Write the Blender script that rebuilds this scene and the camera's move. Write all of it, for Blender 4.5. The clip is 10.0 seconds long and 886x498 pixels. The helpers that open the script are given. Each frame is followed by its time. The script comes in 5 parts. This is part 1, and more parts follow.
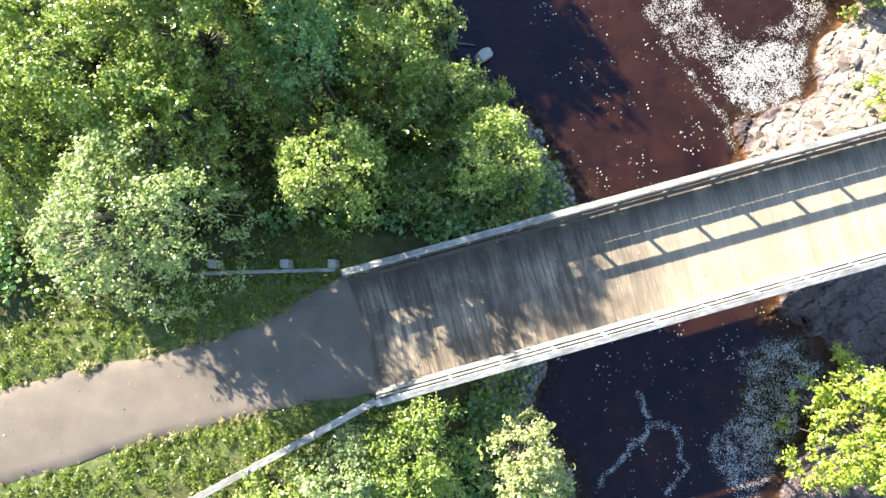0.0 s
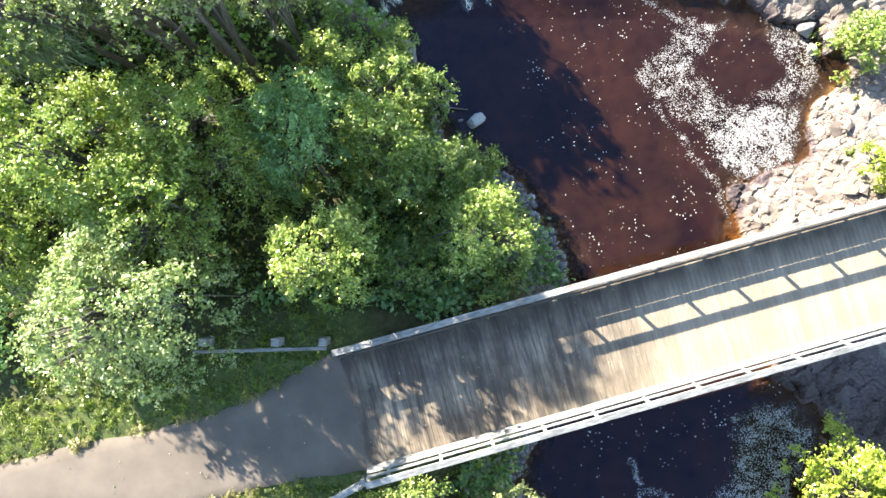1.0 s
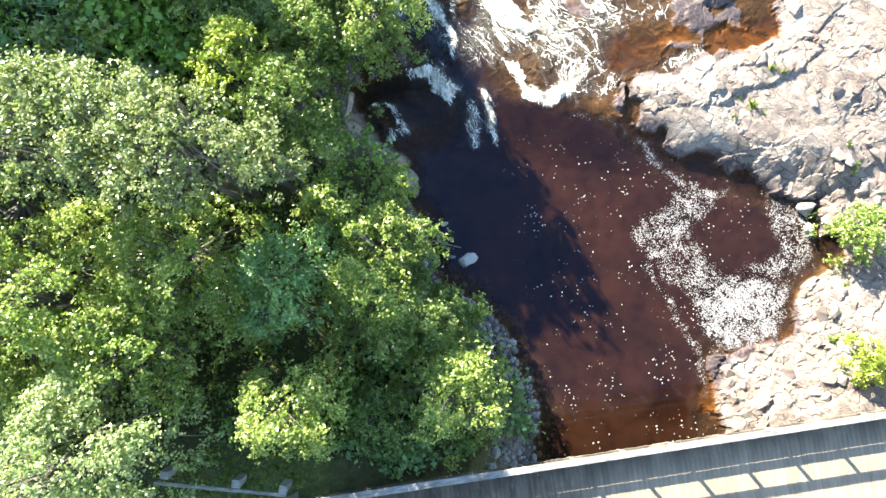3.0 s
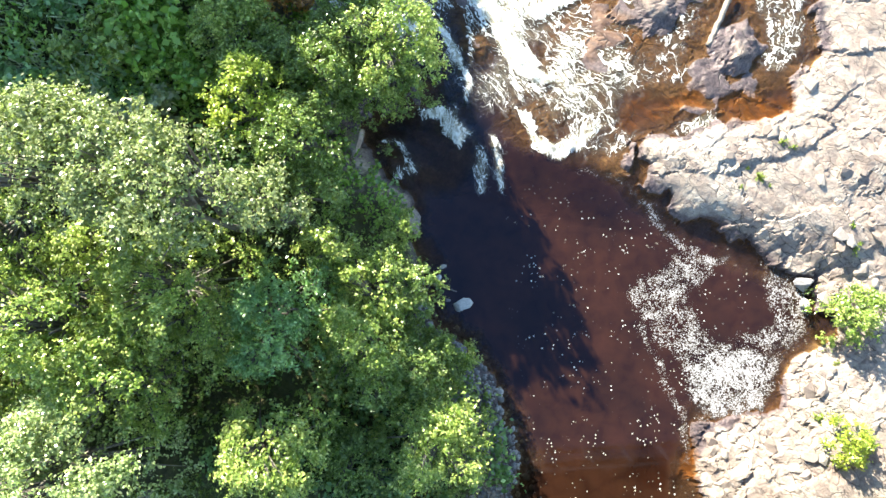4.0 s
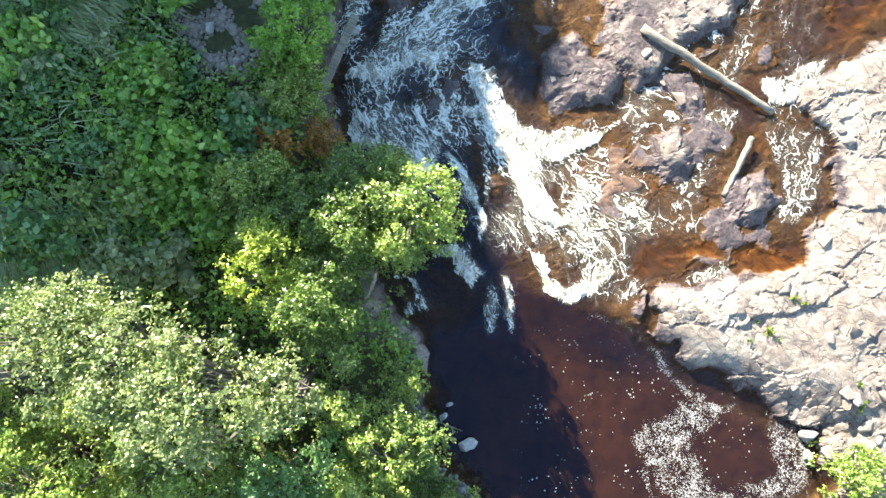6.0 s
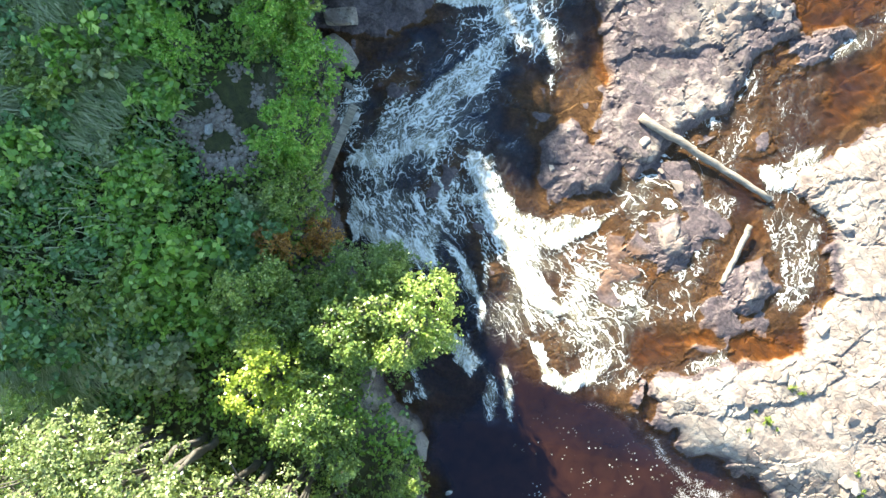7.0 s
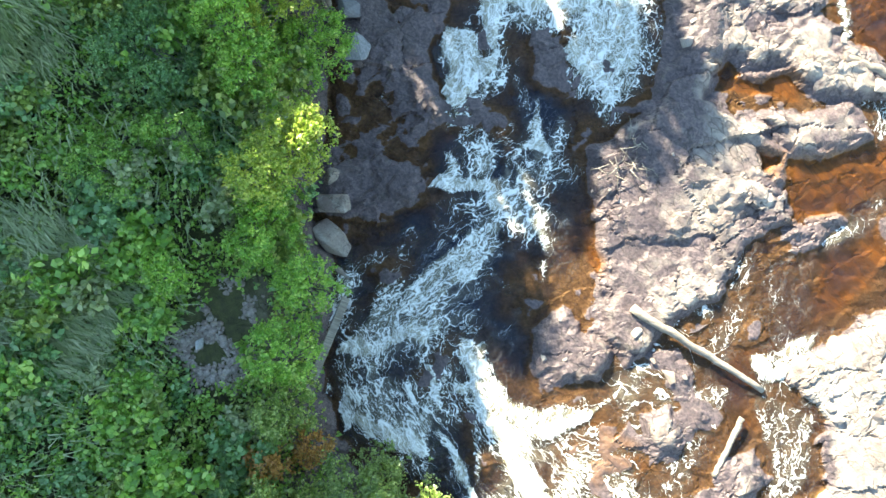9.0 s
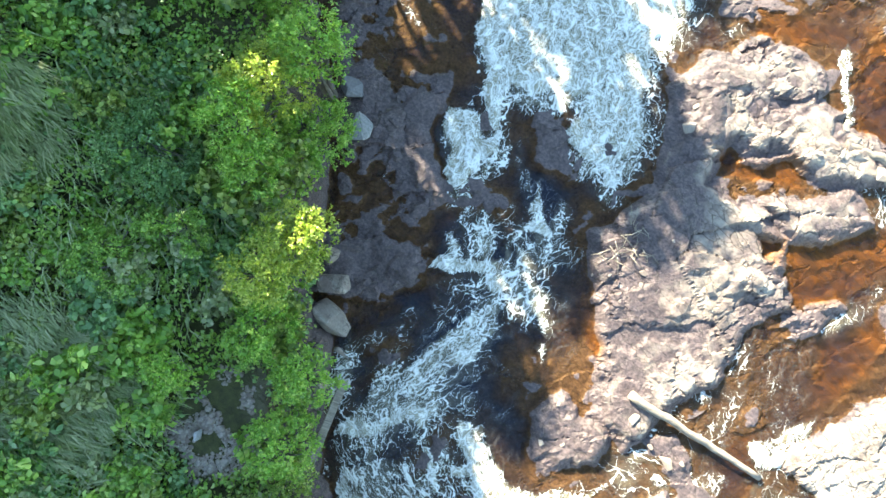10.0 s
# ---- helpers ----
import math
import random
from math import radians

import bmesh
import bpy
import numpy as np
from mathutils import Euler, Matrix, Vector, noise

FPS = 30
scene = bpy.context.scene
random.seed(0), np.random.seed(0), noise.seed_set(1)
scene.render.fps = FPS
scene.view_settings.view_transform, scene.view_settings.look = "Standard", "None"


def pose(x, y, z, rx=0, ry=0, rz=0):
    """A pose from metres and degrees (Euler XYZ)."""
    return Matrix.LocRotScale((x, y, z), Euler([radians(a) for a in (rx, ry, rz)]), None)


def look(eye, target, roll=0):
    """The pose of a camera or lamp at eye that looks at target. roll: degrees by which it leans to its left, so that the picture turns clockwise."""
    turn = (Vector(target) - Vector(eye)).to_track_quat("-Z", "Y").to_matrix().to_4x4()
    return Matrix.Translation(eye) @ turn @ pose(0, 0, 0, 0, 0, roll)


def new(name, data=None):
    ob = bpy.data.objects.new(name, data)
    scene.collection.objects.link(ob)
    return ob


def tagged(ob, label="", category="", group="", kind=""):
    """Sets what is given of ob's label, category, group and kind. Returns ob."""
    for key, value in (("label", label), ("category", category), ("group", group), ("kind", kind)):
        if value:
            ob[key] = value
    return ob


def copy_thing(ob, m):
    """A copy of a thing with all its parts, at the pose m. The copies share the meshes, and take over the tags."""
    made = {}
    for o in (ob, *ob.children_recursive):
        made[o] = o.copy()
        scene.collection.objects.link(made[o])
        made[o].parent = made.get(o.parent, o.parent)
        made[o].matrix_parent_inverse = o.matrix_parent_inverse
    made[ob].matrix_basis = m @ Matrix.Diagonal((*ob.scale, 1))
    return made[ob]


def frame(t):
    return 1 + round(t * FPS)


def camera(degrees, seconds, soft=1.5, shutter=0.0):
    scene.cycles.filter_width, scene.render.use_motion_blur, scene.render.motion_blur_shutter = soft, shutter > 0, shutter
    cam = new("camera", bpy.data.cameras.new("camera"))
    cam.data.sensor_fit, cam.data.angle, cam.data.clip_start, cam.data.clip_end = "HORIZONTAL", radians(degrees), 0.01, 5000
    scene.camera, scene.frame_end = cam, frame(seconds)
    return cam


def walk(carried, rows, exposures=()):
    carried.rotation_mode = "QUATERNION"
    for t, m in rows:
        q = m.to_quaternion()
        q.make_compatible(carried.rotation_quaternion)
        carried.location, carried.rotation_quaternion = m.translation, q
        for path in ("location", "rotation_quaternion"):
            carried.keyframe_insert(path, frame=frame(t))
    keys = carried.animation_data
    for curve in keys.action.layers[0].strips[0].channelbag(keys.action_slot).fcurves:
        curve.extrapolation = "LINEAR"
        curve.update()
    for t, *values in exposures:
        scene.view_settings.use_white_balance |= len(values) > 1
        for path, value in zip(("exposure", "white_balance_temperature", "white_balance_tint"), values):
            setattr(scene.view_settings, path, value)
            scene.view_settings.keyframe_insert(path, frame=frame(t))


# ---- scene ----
import itertools

cam = camera(72.0, 10.0)
ROWS = [
    (0, 0, -1.726, 21.325, 4.198, -1.192, -0.104),
    (0.5, 0.113, -0.685, 21.416, 4.234, -1.179, -0.055),
    (1, 0.277, 0.488, 21.522, 4.416, -1.163, -0.021),
    (1.5, 0.408, 1.724, 21.668, 4.768, -1.113, -0.034),
    (2, 0.526, 3.023, 21.819, 4.825, -1.112, 1.187),
    (2.5, 0.591, 4.202, 21.932, 4.779, -1.314, 4.138),
    (4, 0.347, 6.694, 22.183, 4.486, -2.103, 12.482),
    (4.5, 0.032, 7.52, 22.23, 4.298, -2.253, 14.402),
    (5, -0.332, 8.627, 22.316, 4.211, -2.186, 15.064),
    (5.5, -0.781, 10.037, 22.452, 4.24, -2.263, 15.071),
    (7, -2.081, 14.693, 22.896, 4.152, -2.341, 14.898),
    (7.5, -2.457, 16.382, 23.047, 4.331, -2.465, 14.878),
    (8, -2.882, 18.049, 23.183, 4.511, -2.449, 14.861),
    (8.5, -3.278, 19.732, 23.297, 4.618, -2.482, 14.824),
    (9, -3.623, 21.339, 23.418, 4.61, -2.469, 15.025),
    (9.5, -4.01, 22.877, 23.556, 4.585, -2.45, 15.419),
    (10, -4.449, 24.37, 23.683, 4.397, -2.493, 15.894),
]
walk(cam, [(t, pose(x, y, z, rx, ry, rz)) for t, x, y, z, rx, ry, rz in ROWS],
     exposures=[(0.0, 2.34, 7000, 10), (2.0, 2.52, 6900, 8), (4.5, 2.43, 6900, 5), (7.0, 2.54, 7000, 3), (10.0, 2.93, 7400, 0)])

# ---- light ----
SUN_DIR = Vector((-0.64, 0.64, 0.405)).normalized()  # towards the sun
world = bpy.data.worlds.new("sky")
scene.world = world
world.use_nodes = True
wn = world.node_tree.nodes
sky = wn.new("ShaderNodeTexSky")
sky.sky_type = "NISHITA"
sky.sun_disc = False
sky.ozone_density = 2.4
sky.dust_density = 0.1
sky.sun_elevation = math.asin(SUN_DIR.z)
sky.sun_rotation = math.atan2(SUN_DIR.x, SUN_DIR.y)
world.node_tree.links.new(sky.outputs[0], wn["Background"].inputs[0])
wn["Background"].inputs[1].default_value = 0.094
sun = new("sun", bpy.data.lights.new("sun", "SUN"))
sun.data.energy = 4.6
sun.data.angle = radians(0.55)
sun.data.color = (1.0, 0.95, 0.86)
sun.matrix_world = look((0, 0, 60), Vector((0, 0, 60)) - SUN_DIR)


# ---- materials ----
class Mat:
    """A small builder for node materials."""

    def __init__(self, name):
        self.m = bpy.data.materials.new(name)
        self.m.use_nodes = True
        self.t = self.m.node_tree
        self.bsdf = self.t.nodes["Principled BSDF"]
        self.out = self.t.nodes["Material Output"]
        self.co = self.t.nodes.new("ShaderNodeTexCoord").outputs["Object"]

    def put(self, socket, value):
        if isinstance(value, bpy.types.NodeSocket):
            self.t.links.new(value, socket)
        elif isinstance(value, tuple) and len(value) == 3 and socket.type == "RGBA":
            socket.default_value = (*value, 1)
        else:
            socket.default_value = value

    def geo(self):
        g = self.t.nodes.new("ShaderNodeNewGeometry")
        self.co = g.outputs["Position"]
        return g

    def stretch(self, sx, sy, sz, rz=0.0):
        turn, n = self.t.nodes.new("ShaderNodeMapping"), self.t.nodes.new("ShaderNodeMapping")
        turn.inputs["Rotation"].default_value[2] = rz
        n.inputs["Scale"].default_value = (sx, sy, sz)
        self.put(turn.inputs["Vector"], self.co)
        self.put(n.inputs["Vector"], turn.outputs[0])
        return n.outputs[0]

    def noise(self, scale, detail=4.0, rough=0.55, at=None, warp=0.0):
        n = self.t.nodes.new("ShaderNodeTexNoise")
        self.put(n.inputs["Vector"], at or self.co)
        self.put(n.inputs["Scale"], scale)
        self.put(n.inputs["Detail"], detail)
        self.put(n.inputs["Roughness"], rough)
        self.put(n.inputs["Distortion"], warp)
        return n.outputs["Fac"]

    def noisecol(self, scale):
        n = self.t.nodes.new("ShaderNodeTexNoise")
        self.put(n.inputs["Vector"], self.co)
        self.put(n.inputs["Scale"], scale)
        return n.outputs["Color"]

    def shift(self, at, by, much):
        """Coordinates pushed about by a noise colour."""
        n = self.t.nodes.new("ShaderNodeVectorMath")
        n.operation = "MULTIPLY_ADD"
        self.put(n.inputs[0], by)
        n.inputs[1].default_value = (much, much, much)
        self.put(n.inputs[2], at)
        return n.outputs[0]

    def cells(self, scale, feature="F1", at=None, out="Distance"):
        n = self.t.nodes.new("ShaderNodeTexVoronoi")
        n.feature = feature
        self.put(n.inputs["Vector"], at or self.co)
        self.put(n.inputs["Scale"], scale)
        return n.outputs[out]

    def ramp(self, fac, *stops):
        n = self.t.nodes.new("ShaderNodeValToRGB")
        e = n.color_ramp.elements
        while len(e) < len(stops):
            e.new(0.5)
        for el, (p, c) in zip(e, stops):
            el.position = p
            el.color = (*c, 1) if isinstance(c, tuple) else (c, c, c, 1)
        self.put(n.inputs[0], fac)
        return n.outputs[0]

    def math(self, op, a, b=0.0, c=0.0, clamp=False):
        n = self.t.nodes.new("ShaderNodeMath")
        n.operation = op
        n.use_clamp = clamp
        for s, v in zip(n.inputs, (a, b, c)):
            self.put(s, v)
        return n.outputs[0]

    def mix(self, fac, a, b, mode="MIX"):
        n = self.t.nodes.new("ShaderNodeMix")
        n.data_type = "RGBA"
        n.blend_type = mode
        self.put(n.inputs[0], fac)
        self.put(n.inputs[6], a)
        self.put(n.inputs[7], b)
        return n.outputs[2]

    def attr(self, name, out="Fac"):
        n = self.t.nodes.new("ShaderNodeAttribute")
        n.attribute_name = name
        return n.outputs[out]

    def island(self):
        return self.t.nodes.new("ShaderNodeNewGeometry").outputs["Random Per Island"]

    def each(self):
        return self.t.nodes.new("ShaderNodeObjectInfo").outputs["Random"]

    def bump(self, height, strength=0.5, distance=0.02):
        n = self.t.nodes.new("ShaderNodeBump")
        self.put(n.inputs["Strength"], strength)
        self.put(n.inputs["Distance"], distance)
        self.put(n.inputs["Height"], height)
        self.put(self.bsdf.inputs["Normal"], n.outputs[0])
        return n.outputs[0]

    def set(self, **kw):
        for k, v in kw.items():
            self.put(self.bsdf.inputs[k.replace("_", " ")], v)
        return self.m


def leaf_material(name, dark, mid, light, trans=0.4):
    k = Mat(name)
    col = k.ramp(k.island(), (0.0, tuple(0.6 * v for v in dark)), (0.3, dark), (0.65, mid), (0.92, light), (1.0, tuple(min(0.7, 1.2 * v + 0.03) for v in light)))
    patch = k.noise(0.9, 3)
    col = k.mix(k.ramp(patch, (0.35, 0.0), (0.7, 0.5)), col, light)
    k.set(Base_Color=col, Roughness=0.33, Specular_IOR_Level=0.8)
    tr = k.t.nodes.new("ShaderNodeBsdfTranslucent")
    k.put(tr.inputs[0], k.mix(0.5, col, (0.34, 0.50, 0.06)))
    mx = k.t.nodes.new("ShaderNodeMixShader")
    mx.inputs[0].default_value = trans
    k.t.links.new(k.bsdf.outputs[0], mx.inputs[1])
    k.t.links.new(tr.outputs[0], mx.inputs[2])
    k.t.links.new(mx.outputs[0], k.out.inputs[0])
    return k.m


def ground_material():
    """Rock, soil and turf on the one sheet of ground, told apart by its own attributes."""
    k = Mat("ground_rock_and_soil")
    k.geo()
    big = k.noise(0.55, 5, 0.6)
    fine = k.noise(9.0, 6, 0.65)
    strata = k.noise(1.0, 6, 0.6, at=k.stretch(0.8, 3.5, 3.0, 0.5), warp=0.4)
    rock = k.ramp(big, (0.3, (0.28, 0.22, 0.18)), (0.5, (0.38, 0.32, 0.262)), (0.7, (0.45, 0.40, 0.335)))
    rock = k.mix(k.ramp(strata, (0.42, 0.0), (0.62, 0.6)), rock, (0.26, 0.185, 0.155))
    rock = k.mix(k.ramp(fine, (0.3, 0.45), (0.52, 0.0)), rock, (0.16, 0.12, 0.10))
    lich = k.noise(2.6, 5, 0.7)
    rock = k.mix(k.ramp(lich, (0.60, 0.0), (0.7, 0.6)), rock, (0.50, 0.475, 0.42))
    stain = k.noise(0.9, 6, 0.65, warp=0.7)
    rock = k.mix(k.ramp(stain, (0.55, 0.0), (0.68, 0.55)), rock, (0.17, 0.12, 0.10))
    crack = k.cells(1.3, "DISTANCE_TO_EDGE", at=k.mix(0.12, k.stretch(1, 1.6, 1, 0.6), k.noisecol(2.5)))
    rock = k.mix(k.math("MULTIPLY", k.ramp(crack, (0.003, 0.5), (0.016, 0.0)), k.ramp(k.noise(0.8, 3), (0.5, 0.0), (0.6, 1.0))), rock, (0.10, 0.075, 0.06))
    wet = k.attr("wet")
    wetrock = k.mix(k.ramp(fine, (0.35, 0.0), (0.65, 1.0)), (0.060, 0.045, 0.046), (0.17, 0.122, 0.120))
    wetrock = k.mix(k.attr("amber"), wetrock, k.mix(k.ramp(strata, (0.4, 0.0), (0.65, 1.0)), (0.12, 0.05, 0.012), (0.32, 0.135, 0.024)))
    wf = k.math("ADD", wet, k.math("MULTIPLY", k.math("SUBTRACT", k.noise(1.7, 5), 0.5), 0.9), clamp=True)
    wf = k.ramp(wf, (0.35, 0.0), (0.65, 1.0))
    rock = k.mix(wf, rock, wetrock)
    bent = k.shift(k.stretch(0.8, 1.7, 1.2, 0.55), k.noisecol(1.4), 0.55)
    tone = k.cells(1.5, "F1", at=bent, out="Color")
    sep = k.t.nodes.new("ShaderNodeSeparateColor")
    k.put(sep.inputs[0], tone)
    rock = k.mix(k.ramp(sep.outputs[0], (0.0, 0.42), (0.6, 0.0)), rock, k.mix(1.0, rock, (0.45, 0.42, 0.42), "MULTIPLY"))
    gap1 = k.cells(1.5, "DISTANCE_TO_EDGE", at=bent)
    gap2 = k.cells(4.2, "DISTANCE_TO_EDGE", at=k.shift(k.stretch(0.8, 1.9, 1.2, 0.45), k.noisecol(3.0), 0.3))
    open1 = k.math("MULTIPLY", k.ramp(gap1, (0.004, 1.0), (0.03, 0.0)), k.ramp(k.noise(0.9, 3, 0.6), (0.42, 0.0), (0.58, 0.85)))
    open2 = k.math("MULTIPLY", k.ramp(gap2, (0.006, 1.0), (0.05, 0.0)), k.ramp(k.noise(1.3, 3, 0.6), (0.5, 0.0), (0.62, 0.7)))
    gap = k.math("MAXIMUM", open1, open2)
    rock = k.mix(gap, rock, (0.045, 0.034, 0.03))
    soil = k.ramp(k.noise(3.0, 6, 0.7), (0.3, (0.035, 0.03, 0.014)), (0.55, (0.07, 0.075, 0.022)), (0.75, (0.12, 0.105, 0.05)))
    turf = k.ramp(k.noise(5.0, 6, 0.7), (0.3, (0.045, 0.07, 0.014)), (0.5, (0.085, 0.115, 0.024)), (0.72, (0.20, 0.18, 0.07)))
    col = k.mix(k.attr("soil"), rock, soil)
    col = k.mix(k.attr("turf"), col, turf)
    pits = k.cells(5.0, "DISTANCE_TO_EDGE", at=k.stretch(1, 1.7, 1.4, 0.5))
    h = k.math("ADD", k.math("MULTIPLY", fine, 0.6), k.math("MULTIPLY", k.ramp(pits, (0.0, 0.0), (0.06, 1.0)), 0.25))
    h = k.math("ADD", h, k.math("MULTIPLY", k.noise(40, 4, 0.7), 0.2))
    h = k.math("SUBTRACT", k.math("ADD", h, k.math("MULTIPLY", sep.outputs[1], 0.35)), k.math("MULTIPLY", gap, 0.8))
    k.bump(h, 0.75, 0.05)
    k.set(Base_Color=col, Roughness=k.mix(wf, (0.85, 0.85, 0.85), (0.5, 0.5, 0.5)))
    return k.m


def water_material():
    k = Mat("peat_brown_water")
    k.geo()
    depth, foam, speed = k.attr("depth"), k.attr("foam"), k.attr("speed")
    warp = k.noise(0.8, 3)
    wide = k.noise(2.0, 5, 0.6, warp=0.6)
    # foam: a net of filaments drawn along the flow that thickens until it closes to white where the attribute is high
    flow = k.shift(k.attr("flow", "Vector"), k.noisecol(0.8), 0.9)
    flow = k.shift(flow, k.noisecol(2.4), 0.36)
    flow = k.shift(flow, k.noisecol(7.0), 0.1)
    nets = []
    for scale, much, wide_k in ((1.3, 1.0, 17.0), (3.1, 0.95, 14.0), (7.0, 0.8, 11.0), (15.0, 0.6, 9.0)):
        n = k.math("ABSOLUTE", k.math("SUBTRACT", k.noise(scale, 2.4, 0.5, at=flow), 0.5))
        nets.append(k.math("MULTIPLY", k.math("SUBTRACT", 1.0, k.math("MULTIPLY", n, wide_k), clamp=True), much))
    net = k.math("MAXIMUM", k.math("MAXIMUM", nets[0], nets[1]), k.math("MAXIMUM", nets[2], nets[3]))
    lull = k.math("MULTIPLY", k.math("SUBTRACT", k.noise(1.1, 4, 0.6, at=flow), 0.5), 0.42)
    grain = k.math("MULTIPLY", k.math("SUBTRACT", k.noise(24, 4, 0.7), 0.5), 0.34)
    body_f = k.math("ADD", foam, lull)
    lace = k.math("ADD", k.math("ADD", k.math("MULTIPLY", net, 0.62), body_f), grain)
    ff_run = k.ramp(lace, (0.70, 0.0), (0.95, 0.12), (1.2, 0.55), (1.55, 1.0))
    ff_run = k.math("MULTIPLY", ff_run, k.ramp(foam, (0.02, 0.0), (0.12, 1.0)))
    # froth on still water: crowded flakes in slow whorls
    fl = k.cells(17.0, "F1", at=k.stretch(1.0, 1.0, 1.0))
    drift = k.shift(k.shift(k.co, k.noisecol(0.55), 1.6), k.noisecol(1.6), 0.35)
    w1, w2 = k.noise(2.6, 2, 0.5, at=drift), k.noise(6.5, 2, 0.5, at=drift)
    lines = k.math("MINIMUM", k.math("ABSOLUTE", k.math("SUBTRACT", w1, 0.5)), k.math("ABSOLUTE", k.math("SUBTRACT", w2, 0.5)))
    g = k.math("ADD", k.attr("froth"), k.math("MULTIPLY", k.math("SUBTRACT", wide, 0.5), 1.1))
    g = k.math("SUBTRACT", g, k.math("MULTIPLY", fl, 0.85))
    g = k.math("SUBTRACT", g, k.math("MULTIPLY", lines, 2.4))
    g = k.math("ADD", g, k.math("MULTIPLY", k.math("SUBTRACT", k.noise(34, 3, 0.65), 0.5), 0.6))
    ff_still = k.ramp(g, (0.05, 0.0), (0.24, 0.32), (0.62, 0.8))
    ff_still = k.math("MULTIPLY", ff_still, k.ramp(k.attr("froth"), (0.02, 0.0), (0.2, 1.0)))
    ff = k.math("MAXIMUM", ff_run, ff_still)
    spots = k.cells(2.2, "F1")
    fleck_d = k.math("ADD", spots, k.math("MULTIPLY", k.noise(9, 3), 0.12))
    fleck = k.math("MULTIPLY", k.ramp(fleck_d, (0.11, 1.0), (0.15, 0.0)), k.ramp(k.cells(2.2, "F1", out="Color"), (0.66, 0.0), (0.7, 1.0)))
    small = k.math("MULTIPLY", k.ramp(k.cells(6.0, "F1"), (0.14, 1.0), (0.2, 0.0)), k.ramp(k.noise(0.9, 3), (0.5, 0.0), (0.62, 1.0)))
    fleck = k.math("MULTIPLY", k.math("MAXIMUM", fleck, small), k.attr("flecks"))
    ff = k.math("MAXIMUM", ff, fleck)
    deep = k.mix(k.ramp(k.noise(0.5, 4), (0.35, 0.0), (0.7, 1.0)), (0.006, 0.0011, 0.0007), (0.027, 0.0076, 0.0036))
    shallow = k.mix(k.ramp(wide, (0.35, 0.0), (0.65, 1.0)), (0.028, 0.015, 0.010), (0.066, 0.036, 0.021))
    shallow = k.mix(k.attr("tea"), (0.022, 0.017, 0.016), shallow)
    deep = k.mix(k.attr("tea"), (0.006, 0.005, 0.006), deep)
    d = k.math("ADD", depth, k.math("MULTIPLY", k.math("SUBTRACT", wide, 0.5), 0.25))
    body = k.mix(k.ramp(d, (0.08, 0.0), (0.6, 1.0)), shallow, deep)
    streak = k.noise(4.0, 6, 0.7, at=flow, warp=0.6)
    crest = k.math("ADD", k.math("MULTIPLY", streak, 0.5), k.math("MULTIPLY", k.math("POWER", net, 2.0), 0.6))
    white = k.mix(k.ramp(crest, (0.3, 0.0), (0.75, 1.0)), (0.34, 0.305, 0.21), (0.86, 0.85, 0.79))
    # water full of air under the foam
    milk = k.ramp(k.math("ADD", foam, k.math("MULTIPLY", lull, 0.6)), (0.38, 0.0), (0.78, 0.95))
    body = k.mix(milk, body, k.mix(k.ramp(wide, (0.35, 0.0), (0.65, 1.0)), (0.10, 0.09, 0.066), (0.34, 0.30, 0.20)))
    white = k.mix(ff_still, white, (0.56, 0.56, 0.61))
    col = k.mix(ff, body, white)
    ripple = k.math("ADD", k.math("MULTIPLY", k.noise(3.0, 5, 0.6, warp=0.5), 0.6), k.math("MULTIPLY", k.noise(12, 4, 0.6), k.math("MULTIPLY_ADD", speed, 0.5, 0.05)))
    hgt = k.math("ADD", ripple, k.math("MULTIPLY", k.math("MULTIPLY", ff, streak), 0.4))
    k.bump(hgt, k.math("MULTIPLY_ADD", speed, 0.8, 0.12), 0.05)
    # the blue specular tint colours the sky's reflection bluer than plain water would
    k.set(Base_Color=col, Roughness=k.ramp(ff, (0.0, 0.07), (1.0, 0.7)), IOR=1.33, Specular_IOR_Level=0.85, Specular_Tint=(0.42, 0.62, 1.0))
    # the bed shows through where the water is thin
    clear = k.t.nodes.new("ShaderNodeBsdfTransparent")
    k.put(clear.inputs[0], (0.88, 0.72, 0.50))
    mx = k.t.nodes.new("ShaderNodeMixShader")
    k.put(mx.inputs[0], k.math("MULTIPLY", k.ramp(d, (0.03, 0.9), (0.38, 0.0)), k.math("SUBTRACT", 1.0, k.math("MAXIMUM", ff, milk))))
    k.t.links.new(k.bsdf.outputs[0], mx.inputs[1])
    k.t.links.new(clear.outputs[0], mx.inputs[2])
    k.t.links.new(mx.outputs[0], k.out.inputs[0])
    return k.m


def wood_material(name, dark, light, along=(18, 1.2, 18), stain=0.4, rough=0.8):
    k = Mat(name)
    grain = k.noise(1.6, 6, 0.65, at=k.stretch(*along))
    blot = k.noise(1.3, 4)
    col = k.ramp(grain, (0.3, dark), (0.68, light))
    col = k.mix(k.ramp(blot, (0.4, 0.0), (0.75, stain)), col, tuple(0.45 * c for c in dark))
    tint = k.math("MULTIPLY_ADD", k.each(), 0.35, 0.82)
    col = k.mix(1.0, col, k.mix(1.0, (1, 1, 1), tint, "MULTIPLY"), "MULTIPLY")
    k.bump(grain, 0.4, 0.006)
    return k.set(Base_Color=col, Roughness=rough)


